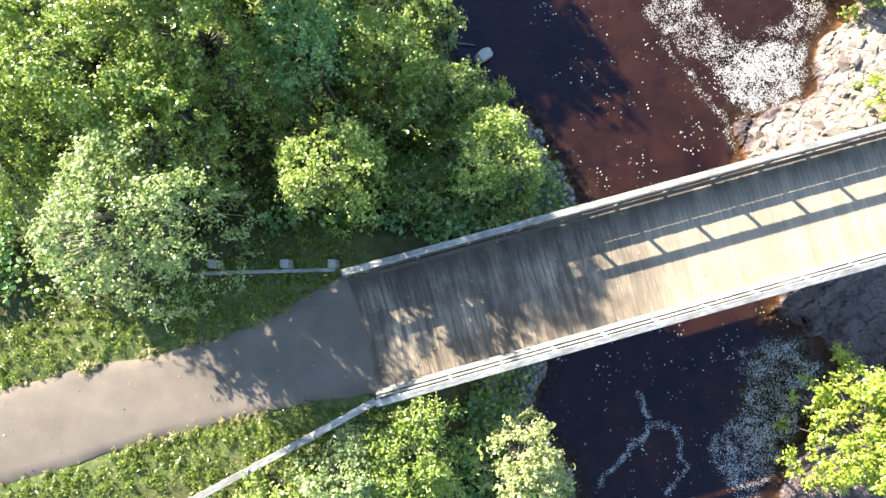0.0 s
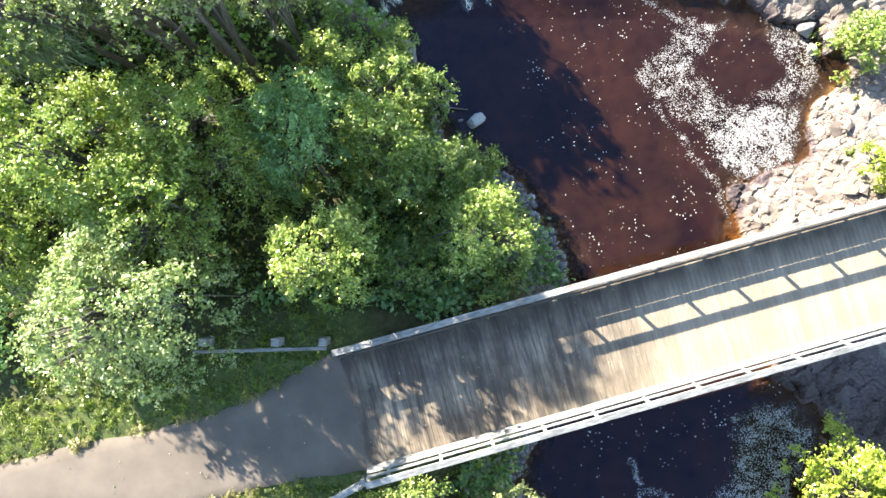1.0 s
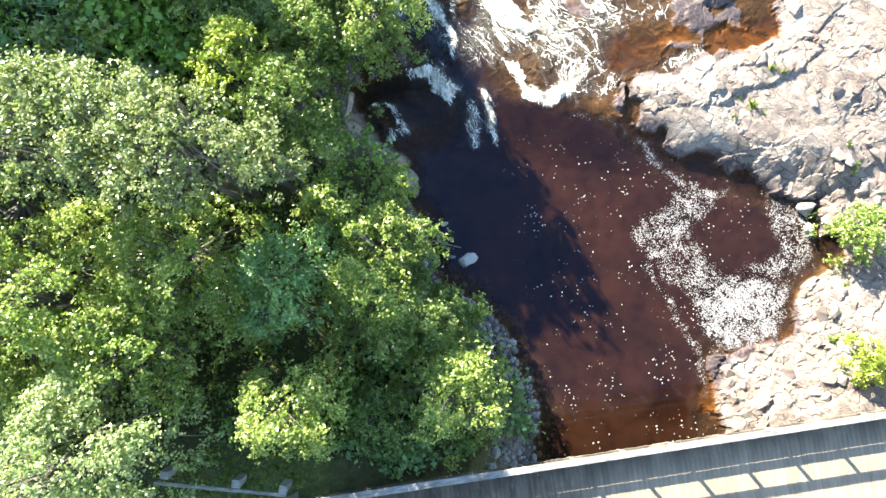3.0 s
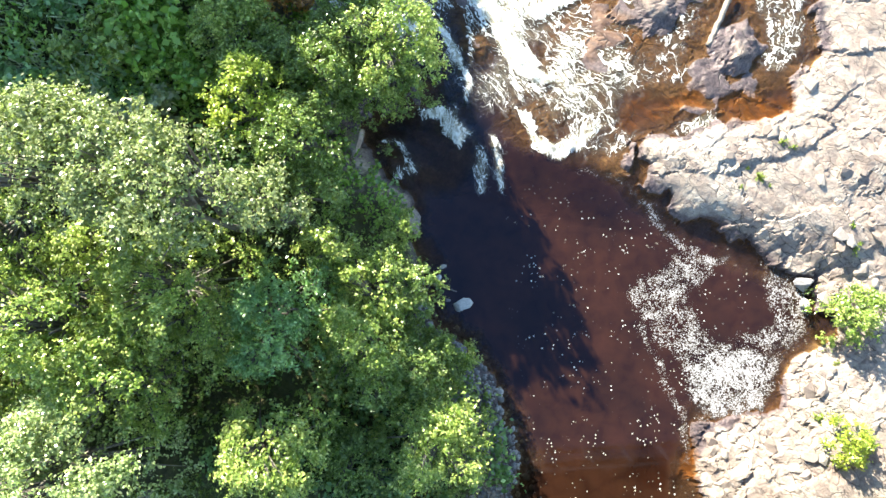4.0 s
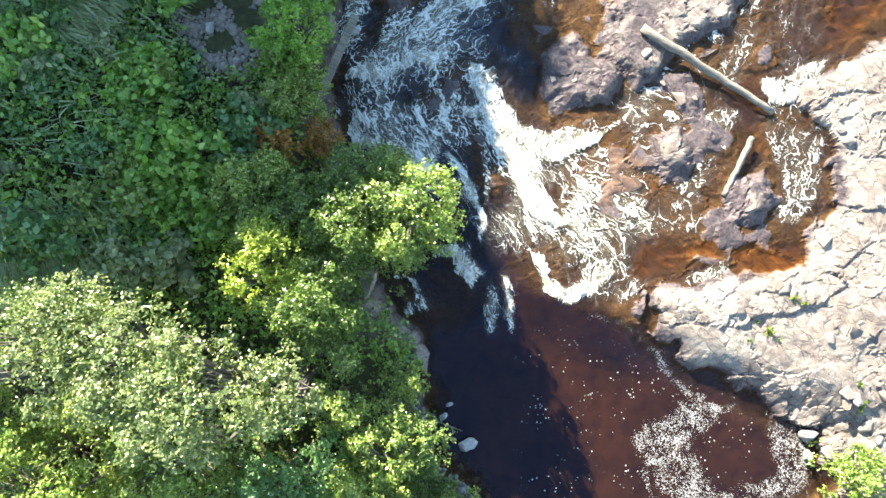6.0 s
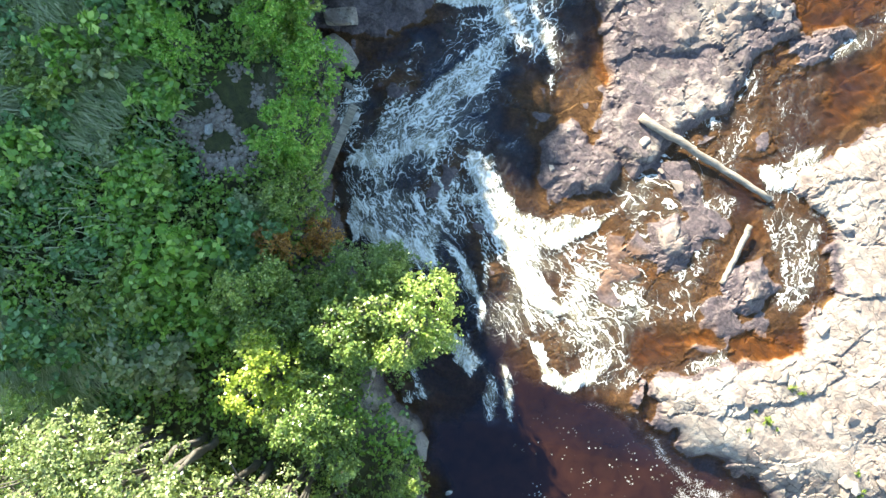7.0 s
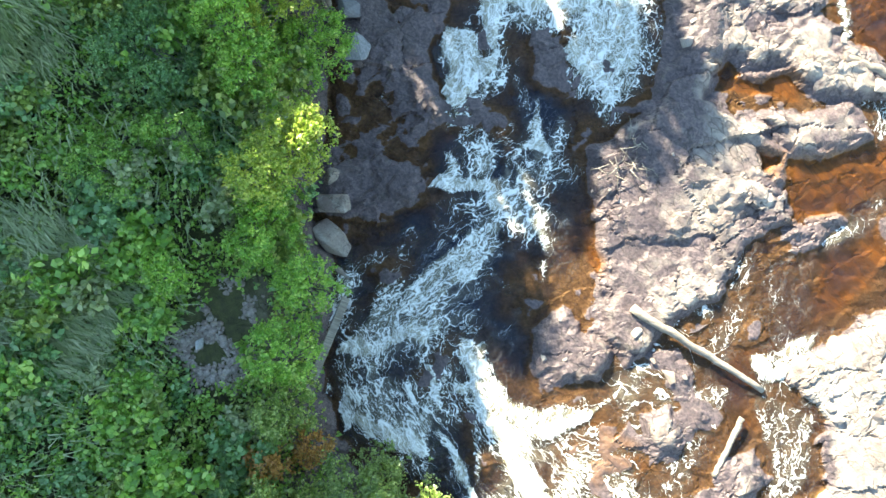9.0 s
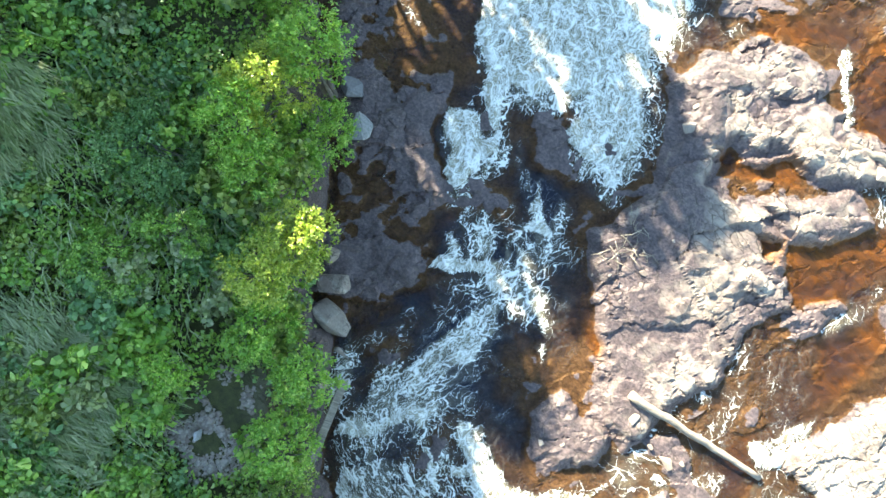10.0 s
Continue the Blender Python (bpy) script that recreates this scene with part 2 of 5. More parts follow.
def deck_material():
    """Dirty weathered planks: grain along each board, long stains across the deck, shade put into the colour."""
    k = Mat("weathered_deck_plank")
    grain = k.noise(1.6, 6, 0.65, at=k.stretch(16, 1.0, 16))
    col = k.ramp(grain, (0.25, (0.33, 0.25, 0.175)), (0.72, (0.52, 0.435, 0.32)))
    k.geo()
    streak = k.noise(1.5, 5, 0.65, at=k.stretch(4.5, 0.45, 1.0, -0.265))
    place = k.t.nodes.new("ShaderNodeSeparateXYZ")
    k.put(place.inputs[0], k.co)
    # dirt at the left end, darkened further to paint in the tree shade
    near = k.ramp(k.math("MULTIPLY", k.math("ADD", place.outputs[0], k.math("MULTIPLY", k.noise(0.5, 3), 4.0)), 0.1), (0.62, 1.0), (1.1, 0.2))
    col = k.mix(k.math("MULTIPLY", near, k.ramp(streak, (0.36, 0.0), (0.60, 0.75))), col, (0.06, 0.046, 0.036))
    grime_shade = k.noise(0.7, 5, 0.6)
    col = k.mix(k.math("MULTIPLY", near, k.ramp(grime_shade, (0.33, 0.0), (0.6, 0.75))), col, (0.07, 0.054, 0.042))
    pale = k.noise(2.3, 5, 0.7, at=k.stretch(2.5, 0.6, 1.0, -0.265))
    col = k.mix(k.ramp(pale, (0.6, 0.0), (0.7, 0.5)), col, (0.42, 0.37, 0.29))
    # stain and the upper railing's shadow, painted as one dark strip beside it
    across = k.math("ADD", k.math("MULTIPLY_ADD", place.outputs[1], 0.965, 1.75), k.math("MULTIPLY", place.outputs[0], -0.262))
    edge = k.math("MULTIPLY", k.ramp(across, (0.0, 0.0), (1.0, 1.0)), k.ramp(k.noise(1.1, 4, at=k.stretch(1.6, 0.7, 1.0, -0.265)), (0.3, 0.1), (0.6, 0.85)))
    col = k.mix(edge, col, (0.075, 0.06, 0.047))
    tint = k.math("MULTIPLY_ADD", k.each(), 0.22, 0.86)
    col = k.mix(1.0, col, k.mix(1.0, (1, 1, 1), tint, "MULTIPLY"), "MULTIPLY")
    k.bump(grain, 0.4, 0.006)
    return k.set(Base_Color=col, Roughness=0.82)


def asphalt_material():
    k = Mat("worn_asphalt")
    k.geo()
    grit = k.noise(70, 4, 0.7)
    blot = k.noise(0.8, 5, 0.6)
    col = k.ramp(blot, (0.3, (0.145, 0.117, 0.092)), (0.7, (0.225, 0.184, 0.145)))
    col = k.mix(k.ramp(grit, (0.35, 0.4), (0.6, 0.0)), col, (0.08, 0.07, 0.065))
    k.bump(grit, 0.5, 0.006)
    return k.set(Base_Color=col, Roughness=0.9)


def stone_material(name, a, b, c):
    k = Mat(name)
    fine = k.noise(14, 6, 0.7)
    col = k.ramp(k.island(), (0.0, a), (0.5, b), (1.0, c))
    col = k.mix(k.ramp(fine, (0.35, 0.5), (0.6, 0.0)), col, tuple(0.4 * v for v in a))
    k.bump(fine, 0.5, 0.02)
    return k.set(Base_Color=col, Roughness=0.8)


M_GROUND, M_WATER, M_ASPHALT = ground_material(), water_material(), asphalt_material()
M_DECK = deck_material()
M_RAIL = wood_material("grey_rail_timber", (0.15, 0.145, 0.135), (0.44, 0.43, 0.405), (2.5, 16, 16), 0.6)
# rail timber darkened to carry the shade on the upper railing's inner face
M_SHADED_BOARD = wood_material("shaded_rail_board", (0.03, 0.027, 0.026), (0.09, 0.082, 0.076), (2.5, 16, 16), 0.6)
M_BEAM = wood_material("dark_bridge_beam", (0.07, 0.05, 0.035), (0.16, 0.12, 0.09), (1.2, 14, 14))
M_DRIFT = wood_material("bleached_driftwood", (0.13, 0.105, 0.08), (0.40, 0.35, 0.285), (1.0, 14, 14), 0.6)
M_BARK = wood_material("grey_bark", (0.07, 0.06, 0.05), (0.19, 0.17, 0.14), (9, 9, 2))
M_STONE = stone_material("river_stone", (0.16, 0.155, 0.16), (0.26, 0.25, 0.25), (0.40, 0.38, 0.36))
M_SLAB = stone_material("broken_slab", (0.26, 0.20, 0.165), (0.33, 0.275, 0.23), (0.40, 0.35, 0.30))
M_PALE = stone_material("pale_stone", (0.42, 0.41, 0.40), (0.5, 0.49, 0.47), (0.58, 0.57, 0.55))
LEAF = {
    "alder": leaf_material("alder_leaf", (0.052, 0.108, 0.02), (0.14, 0.24, 0.044), (0.35, 0.44, 0.13)),
    "willow": leaf_material("willow_leaf", (0.155, 0.245, 0.075), (0.32, 0.425, 0.15), (0.57, 0.61, 0.31)),
    "birch": leaf_material("birch_leaf", (0.11, 0.205, 0.028), (0.265, 0.395, 0.06), (0.54, 0.59, 0.18)),
    "grey": leaf_material("grey_leaf", (0.11, 0.155, 0.055), (0.21, 0.265, 0.095), (0.42, 0.45, 0.21)),
    "yellow": leaf_material("yellowing_leaf", (0.20, 0.32, 0.025), (0.37, 0.48, 0.05), (0.60, 0.62, 0.12)),
    "lime": leaf_material("lime_leaf", (0.12, 0.33, 0.03), (0.24, 0.50, 0.055), (0.46, 0.64, 0.12)),
    "pale": leaf_material("pale_cream_leaf", (0.25, 0.31, 0.10), (0.44, 0.48, 0.17), (0.64, 0.64, 0.32)),
    "blue": leaf_material("bluish_leaf", (0.08, 0.20, 0.06), (0.16, 0.33, 0.105), (0.30, 0.47, 0.18)),
    "rust": leaf_material("rust_leaf", (0.33, 0.11, 0.028), (0.56, 0.22, 0.045), (0.68, 0.36, 0.09)),
    "dry": leaf_material("dry_grass", (0.19, 0.26, 0.09), (0.33, 0.39, 0.17), (0.54, 0.55, 0.30)),
    "herb": leaf_material("herb_leaf", (0.13, 0.31, 0.035), (0.27, 0.51, 0.075), (0.50, 0.67, 0.15)),
    "straw": leaf_material("trodden_straw", (0.18, 0.16, 0.06), (0.34, 0.29, 0.12), (0.55, 0.48, 0.24)),
    "grass": leaf_material("verge_grass", (0.07, 0.135, 0.012), (0.15, 0.235, 0.022), (0.33, 0.37, 0.07)),
}

# ---- shaping helpers ----
RNG = np.random.default_rng(7)


def _hash(ix, iy, seed):
    h = (ix.astype(np.int64) * 374761393 + iy.astype(np.int64) * 668265263 + seed * 1442695041) & 0x7FFFFFFF
    h = ((h ^ (h >> 13)) * 1274126177) & 0x7FFFFFFF
    return ((h ^ (h >> 16)) & 0xFFFFFF) / float(0xFFFFFF)


def vnoise(x, y, seed=0):
    ix, iy = np.floor(x), np.floor(y)
    fx, fy = x - ix, y - iy
    fx, fy = fx * fx * (3 - 2 * fx), fy * fy * (3 - 2 * fy)
    a, b = _hash(ix, iy, seed), _hash(ix + 1, iy, seed)
    c, d = _hash(ix, iy + 1, seed), _hash(ix + 1, iy + 1, seed)
    return (a + (b - a) * fx) * (1 - fy) + (c + (d - c) * fx) * fy


def fbm(x, y, octaves=4, seed=0):
    """Fractal noise about zero, within about one half."""
    out, amp, total = 0, 1.0, 0
    for o in range(octaves):
        out = out + amp * (vnoise(x * 2 ** o, y * 2 ** o, seed + o) - 0.5)
        total += amp
        amp *= 0.5
    return out / total


def slabs(x, y, size, seed, turn=0.5, aspect=1.8, tilt=0.35):
    """Fractured rock: cells with their own height and tilt. Gives the height and the distance to the nearest joint."""
    c, s = math.cos(turn), math.sin(turn)
    u, v = (c * x + s * y) / (size * aspect), (-s * x + c * y) / size
    iu, iv = np.floor(u), np.floor(v)
    f1, f2, hgt = np.full(x.shape, 9.0), np.full(x.shape, 9.0), np.zeros(x.shape)
    for du in (-1, 0, 1):
        for dv in (-1, 0, 1):
            a, b = iu + du, iv + dv
            pu, pv = a + 0.15 + 0.7 * _hash(a, b, seed), b + 0.15 + 0.7 * _hash(a, b, seed + 1)
            d = np.hypot(u - pu, v - pv)
            h = _hash(a, b, seed + 2) - 0.5 + tilt * ((u - pu) * (_hash(a, b, seed + 3) - 0.5) + (v - pv) * (_hash(a, b, seed + 4) - 0.5)) * 2
            near = d < f1
            f2 = np.where(near, f1, np.minimum(f2, d))
            hgt = np.where(near, h, hgt)
            f1 = np.where(near, d, f1)
    return hgt, (f2 - f1) * size


def inside(x, y, poly):
    """Signed distance to a closed outline: positive within."""
    best, odd = np.full(x.shape, 1e9), np.zeros(x.shape, bool)
    for (x0, y0), (x1, y1) in zip(poly, poly[1:] + poly[:1]):
        ex, ey = x1 - x0, y1 - y0
        k = np.clip(((x - x0) * ex + (y - y0) * ey) / (ex * ex + ey * ey), 0, 1)
        best = np.minimum(best, (x - x0 - k * ex) ** 2 + (y - y0 - k * ey) ** 2)
        if y0 != y1:
            odd ^= ((y0 > y) != (y1 > y)) & (x < x0 + (y - y0) / (y1 - y0) * ex)
    return np.where(odd, 1, -1) * np.sqrt(best)


def near(x, y, poly, margin=2.2):
    """As inside, but worked out only round the outline."""
    xs, ys = [p[0] for p in poly], [p[1] for p in poly]
    hit = (x > min(xs) - margin) & (x < max(xs) + margin) & (y > min(ys) - margin) & (y < max(ys) + margin)
    out = np.full(x.shape, -margin)
    out[hit] = inside(x[hit], y[hit], poly)
    return out


def along(x, y, line):
    """Distance to an open line."""
    best = np.full(x.shape, 1e9)
    for (x0, y0), (x1, y1) in zip(line, line[1:]):
        ex, ey = x1 - x0, y1 - y0
        k = np.clip(((x - x0) * ex + (y - y0) * ey) / (ex * ex + ey * ey), 0, 1)
        best = np.minimum(best, (x - x0 - k * ex) ** 2 + (y - y0 - k * ey) ** 2)
    return np.sqrt(best)


def smooth(a, b, v):
    k = np.clip((v - a) / (b - a), 0, 1)
    return k * k * (3 - 2 * k)


# ---- plan of the river ----
LEFT_BANK = [(4.6, -60), (5.0, -8.1), (4.2, -7.0), (3.2, -6.0), (3.6, -5.0), (4.2, -4.1), (5.1, -1.5), (5.3, 1.7), (4.5, 2.9), (4.0, 3.8), (3.3, 4.6),
             (2.2, 5.4), (1.2, 5.8), (0.6, 6.9), (-0.1, 8.4), (-0.7, 10.0), (-1.9, 11.0), (-3.0, 11.8), (-2.9, 13.8), (-5.2, 15.7), (-6.0, 17.2),
             (-6.4, 19.6), (-6.6, 21.2), (-7.9, 23.0), (-8.3, 25.4), (-8.9, 28.3), (-10.1, 31.4), (-11.6, 35), (-12.5, 45), (-12, 90), (-420, 90), (-420, -60)]
RIGHT_BANK = [(11.5, -60), (11.9, -8.4), (13.3, -6.4), (14.2, -4.3), (13.5, -3.3), (12.0, -2.5), (11.7, 0.5), (11.1, 2.9), (11.4, 4.6), (12.5, 5.1),
              (13.9, 6.0), (13.7, 7.2), (14.3, 7.8), (15.0, 8.8), (14.6, 10.2), (13.4, 10.7), (11.5, 10.9), (10.4, 11.4), (8.6, 11.6), (7.2, 12.2),
              (6.6, 14.0), (9.4, 15.1), (11.7, 16.3), (11.6, 17.5), (12.5, 18.7), (12.1, 20.6), (10.1, 21.7), (10.0, 22.7), (12.0, 24.3), (13.4, 26.0),
              (14.6, 29.5), (15.5, 36), (17, 45), (17, 90), (420, 90), (420, -60)]
CHANNEL = [(2.6, 10.5), (1.3, 12.3), (0.4, 14.2), (-1.6, 16.2), (-3.6, 18.0), (-3.9, 20.0), (-2.6, 22.2), (-1.8, 24.4), (-1.2, 27.0), (-0.6, 30.0), (-0.8, 36.0), (-1.5, 60)]
# bare rock that stands out of the cascades: outline, height above the water
ISLANDS = []


def island(top, *outline):
    ISLANDS.append((list(outline), top))


island(0.34, (1.2, 28.6), (2.1, 29), (3.2, 30.3), (3.1, 32.6), (2.8, 34.8), (4, 36.6), (5.8, 37.6), (8, 36.8), (8.4, 34.6), (7.4, 33.4), (5.4, 33), (4.9, 31.5), (6.6, 31), (8.6, 30.2), (8.7, 28.4), (9.7, 28), (7.7, 26.3), (7.3, 24.2), (5.8, 22.9), (4.7, 21.2), (3.3, 22.2), (3, 24.4), (2, 26.2))
island(0.3, (0.9, 21.2), (1.9, 22.2), (3.9, 21.6), (3.7, 20.2), (3, 19.8), (1.5, 19.6))
island(0.4, (6.9, 35), (9.1, 35.6), (9.6, 33.2), (8, 33.4))
island(0.3, (7.5, 31.6), (10.4, 32.5), (11, 31.6), (9.3, 30.4))
island(0.3, (8.7, 18.4), (9.7, 19.2), (10.5, 18.2), (9.6, 17.1), (8.8, 17.2))
island(0.22, (5.5, 19.3), (6.3, 19.7), (7, 19.2), (7, 18.4), (6, 18.4))
island(0.1, (-10.9, 34), (-9.2, 30.2), (-8.6, 27.6), (-8.4, 23.3), (-7.2, 22.6), (-5.6, 23.4), (-4.6, 25.2), (-4.5, 28.2), (-5.4, 30.2), (-5.5, 33), (-6.5, 38), (-12, 44))
island(-0.03, (2.3, 17.4), (3.2, 18.6), (4.4, 18.9), (5.5, 18.3), (6, 17.3), (4.4, 16.2), (2.9, 16.3))
island(-0.06, (-2.9, 11.9), (-1.6, 12.3), (0.4, 12.9), (1.3, 12), (0.9, 11.2), (-0.6, 10.6), (-1.6, 11))
island(0.5, (3.4, 32.6), (5, 33), (4.9, 35), (3.4, 35.2))
island(0.02, (-0.6, 33.1), (0.8, 31.2), (0.2, 30), (-1.6, 30.3), (-2.5, 32.4))
island(0, (-0.7, 24.6), (0.7, 24.2), (1.6, 22.4), (0.7, 20.9), (-0.5, 21.3), (-1.1, 22.8))
island(0.3, (11.6, 33.2), (13.2, 33.6), (13.6, 35.6), (12.2, 35.6))
island(0.34, (7.0, 31.1), (8.2, 32.0), (10.3, 32.7), (11.3, 31.7), (10.3, 30.6), (8.6, 30.4))
island(0.3, (6.9, 34.6), (7.4, 36.6), (8.9, 35.3), (10.6, 35.0), (11.5, 34.1), (11.6, 33.2), (9.7, 32.7), (7.6, 33.0))
island(0.22, (8.8, 27.4), (9.9, 28.0), (10.8, 28.8), (11.3, 28.4), (10.5, 27.2), (9.3, 26.5))
# white water: outline, strength
FOAM = []


def white_water(strength, *outline):
    FOAM.append((list(outline), strength))


white_water(1.2, (-5.7, 39.1), (-5.1, 36.0), (-5.0, 35.0), (-4.4, 33.9), (-4.1, 32.5), (-3.6, 31.6), (-3.2, 31.4), (-3.4, 32.8), (-3.2, 33.2), (-2.4, 33.0), (-1.2, 33.4), (-0.2, 33.6), (0.6, 35.4), (2.2, 36.6), (2.4, 38.3), (2.7, 41.7))
white_water(1.2, (-0.2, 33.8), (-0.3, 32.9), (-0.6, 32.0), (-0.4, 31.4), (0.2, 31.1), (0.7, 31.2), (1.2, 30.3), (1.6, 30.4), (1.6, 31.3), (2.2, 32.0), (2.1, 33.3), (1.9, 34.4), (1.8, 35.6), (2.3, 36.7), (0.6, 35.7))
white_water(1.2, (-5.2, 31.0), (-5.2, 31.7), (-4.5, 31.9), (-4.0, 31.7), (-3.6, 30.9), (-3.3, 31.4), (-3.0, 31.7), (-3.0, 30.6), (-3.5, 29.9), (-3.8, 29.2), (-4.5, 28.8), (-4.8, 29.3), (-4.7, 30.1))
white_water(0.55, (-2.7, 31.4), (-2.1, 31.4), (-1.4, 29.8), (-0.9, 28.6), (-1.3, 28.5), (-2.0, 29.9))
white_water(0.90, (-4.2, 25.6), (-3.8, 26.1), (-3.8, 26.9), (-3.4, 26.9), (-3.1, 26.3), (-2.3, 26.4), (-1.9, 26.6), (-1.7, 27.5), (-1.1, 28.2), (-1.2, 29.7), (-0.7, 28.7), (-0.1, 27.9), (-1.1, 27.8), (-1.4, 27.1), (-1.2, 25.4), (-1.8, 25.2), (-2.1, 25.9), (-3.4, 25.6))
white_water(0.62, (-1.5, 27.3), (-0.8, 27.3), (-0.2, 26.1), (1.0, 25.1), (1.1, 24.5), (0.8, 23.1), (0.4, 23.6), (0.5, 24.3), (-0.1, 24.8), (-0.7, 25.8))
white_water(0.95, (-1.2, 25.2), (-1.3, 23.8), (-1.8, 22.6), (-2.4, 22.2), (-2.7, 21.2), (-2.5, 20.6), (-2.9, 19.7), (-3.6, 19.8), (-4.0, 19.4), (-4.7, 18.6), (-5.4, 18.8), (-6.1, 18.6), (-5.9, 19.2), (-5.6, 19.8), (-5.2, 20.5), (-4.3, 21.0), (-4.1, 21.7), (-3.5, 22.8), (-2.8, 23.6), (-2.4, 24.4), (-1.7, 25.0))
white_water(0.46, (-5.7, 21.3), (-4.9, 23.2), (-3.3, 25.2), (-1.7, 25.9), (-1.5, 25.1), (-2.8, 23.6), (-4.3, 21.0), (-5.7, 19.8))
white_water(0.82, (-5.4, 17.5), (-4.3, 18.2), (-2.7, 18.6), (-1.9, 18.2), (-1.6, 17.0), (-1.7, 15.8), (-2.4, 15.9), (-3.7, 16.0), (-4.6, 16.2), (-5.0, 15.8))
white_water(0.88, (-3.7, 16.6), (-2.8, 17.2), (-1.9, 17.8), (-1.6, 17.0), (-1.7, 15.9), (-2.4, 15.8), (-3.5, 15.9))
white_water(0.78, (-2.9, 19.2), (-2.2, 19.2), (-1.8, 18.5), (-0.9, 19.2), (-0.1, 19.1), (-0.3, 18.7), (-1.7, 18.2), (-1.7, 17.4), (-2.5, 18.6))
white_water(1.00, (-1.7, 20.4), (-0.8, 20.5), (0.1, 19.4), (0.8, 18.7), (1.7, 18.5), (2.6, 19.0), (3.9, 19.3), (4.2, 19.7), (3.8, 18.8), (2.9, 18.0), (2.0, 17.3), (2.2, 16.5), (2.8, 15.8), (3.4, 15.5), (2.8, 15.1), (1.7, 15.7), (0.7, 17.1), (0.0, 17.4), (-0.6, 18.1), (-0.9, 19.1), (-1.7, 19.8))
white_water(0.85, (-1.6, 17.0), (-0.9, 16.1), (-0.2, 15.2), (0.5, 13.8), (0.5, 14.4), (-0.3, 16.0), (-1.1, 16.7))
white_water(0.62, (-1.1, 18.9), (-0.2, 17.8), (0.3, 16.6), (0.3, 15.3), (-0.1, 15.9), (-0.5, 17.3), (-1.1, 18.2))
white_water(0.90, (2.1, 14.1), (2.7, 13.5), (3.2, 12.8), (4.1, 12.6), (4.9, 13.0), (5.4, 14.1), (5.0, 14.4), (4.5, 13.8), (3.9, 13.2), (3.3, 13.3), (2.7, 14.0))
white_water(0.42, (1.9, 14.4), (4.2, 15.5), (6.3, 15.2), (6.6, 14.2), (5.7, 13.1), (3.2, 12.5))
white_water(0.42, (7.7, 25.5), (9.2, 26.6), (11.4, 26.8), (11.5, 24.7), (10.3, 23.7), (8.6, 23.5))
white_water(0.42, (2.0, 17.1), (3.8, 18.9), (4.9, 18.7), (5.9, 16.4), (4.3, 14.9), (3.0, 15.0))
white_water(0.85, (8.8, 22.3), (10.1, 23.4), (11.4, 24.3), (11.1, 23.2), (10.4, 22.1), (9.6, 21.7))
white_water(0.58, (9.3, 21.2), (10.6, 21.3), (11.9, 20.9), (12.1, 19.3), (11.6, 17.4), (10.8, 17.3), (10.5, 18.9), (9.6, 20.0))
white_water(0.60, (6.6, 20.9), (8.5, 21.2), (8.6, 19.4), (7.3, 19.5))
white_water(0.45, (6.1, 16.4), (6.9, 18.6), (8.1, 19.4), (8.4, 18.8), (7.6, 17.5), (6.4, 16.1))
white_water(0.80, (-0.7, 13.3), (0.1, 13.8), (0.9, 12.9), (0.5, 12.3), (-0.2, 12.6))
white_water(0.70, (1.4, 13.0), (1.8, 12.9), (2.3, 12.0), (2.5, 10.9), (2.1, 11.2))
white_water(0.62, (0.9, 12.9), (1.4, 12.0), (1.8, 10.9), (1.6, 10.7), (1.1, 11.7))
white_water(0.62, (-1.7, 11.2), (-1.1, 11.3), (-1.1, 10.7), (-1.5, 10.5))
white_water(0.70, (8.2, 39.0), (9.0, 38.3), (9.8, 35.0), (9.3, 34.7), (8.8, 36.6))
white_water(0.50, (11.8, 30.0), (12.8, 29.4), (12.8, 27.5), (11.9, 28.0))
white_water(0.55, (-9.7, 35.0), (-8.8, 33.5), (-7.8, 32.6), (-8.1, 32.5), (-9.0, 33.4))
white_water(0.50, (-7.6, 30.2), (-6.5, 28.0), (-6.7, 27.7), (-7.4, 28.9))
white_water(0.55, (-8.5, 35.4), (-7.2, 34.9), (-7.1, 33.9), (-7.9, 34.6))
white_water(0.50, (-0.2, 25.8), (0.6, 25.6), (1.2, 24.2), (1.1, 22.8), (0.6, 24.0))
white_water(0.72, (-1.4, 13.2), (-0.7, 13.6), (0.1, 13.5), (0.9, 13.0), (0.6, 12.4), (0.2, 12.7), (-0.5, 13.0), (-1.0, 13.0))
white_water(0.64, (-2.3, 11.9), (-2.1, 12.2), (-1.6, 12.2), (-1.1, 11.6), (-0.7, 11.2), (-1.0, 10.8), (-1.3, 11.4), (-1.7, 12.0))
white_water(0.62, (1.0, 12.6), (1.6, 12.2), (1.8, 11.5), (1.6, 10.9), (1.4, 11.0), (1.4, 11.6))
white_water(0.5, (1.4, 13.0), (2.1, 12.8), (2.2, 11.5), (1.9, 11.2))
# drifting froth on the pools
FROTH = []


def froth_patch(strength, *outline):
    FROTH.append((list(outline), strength))


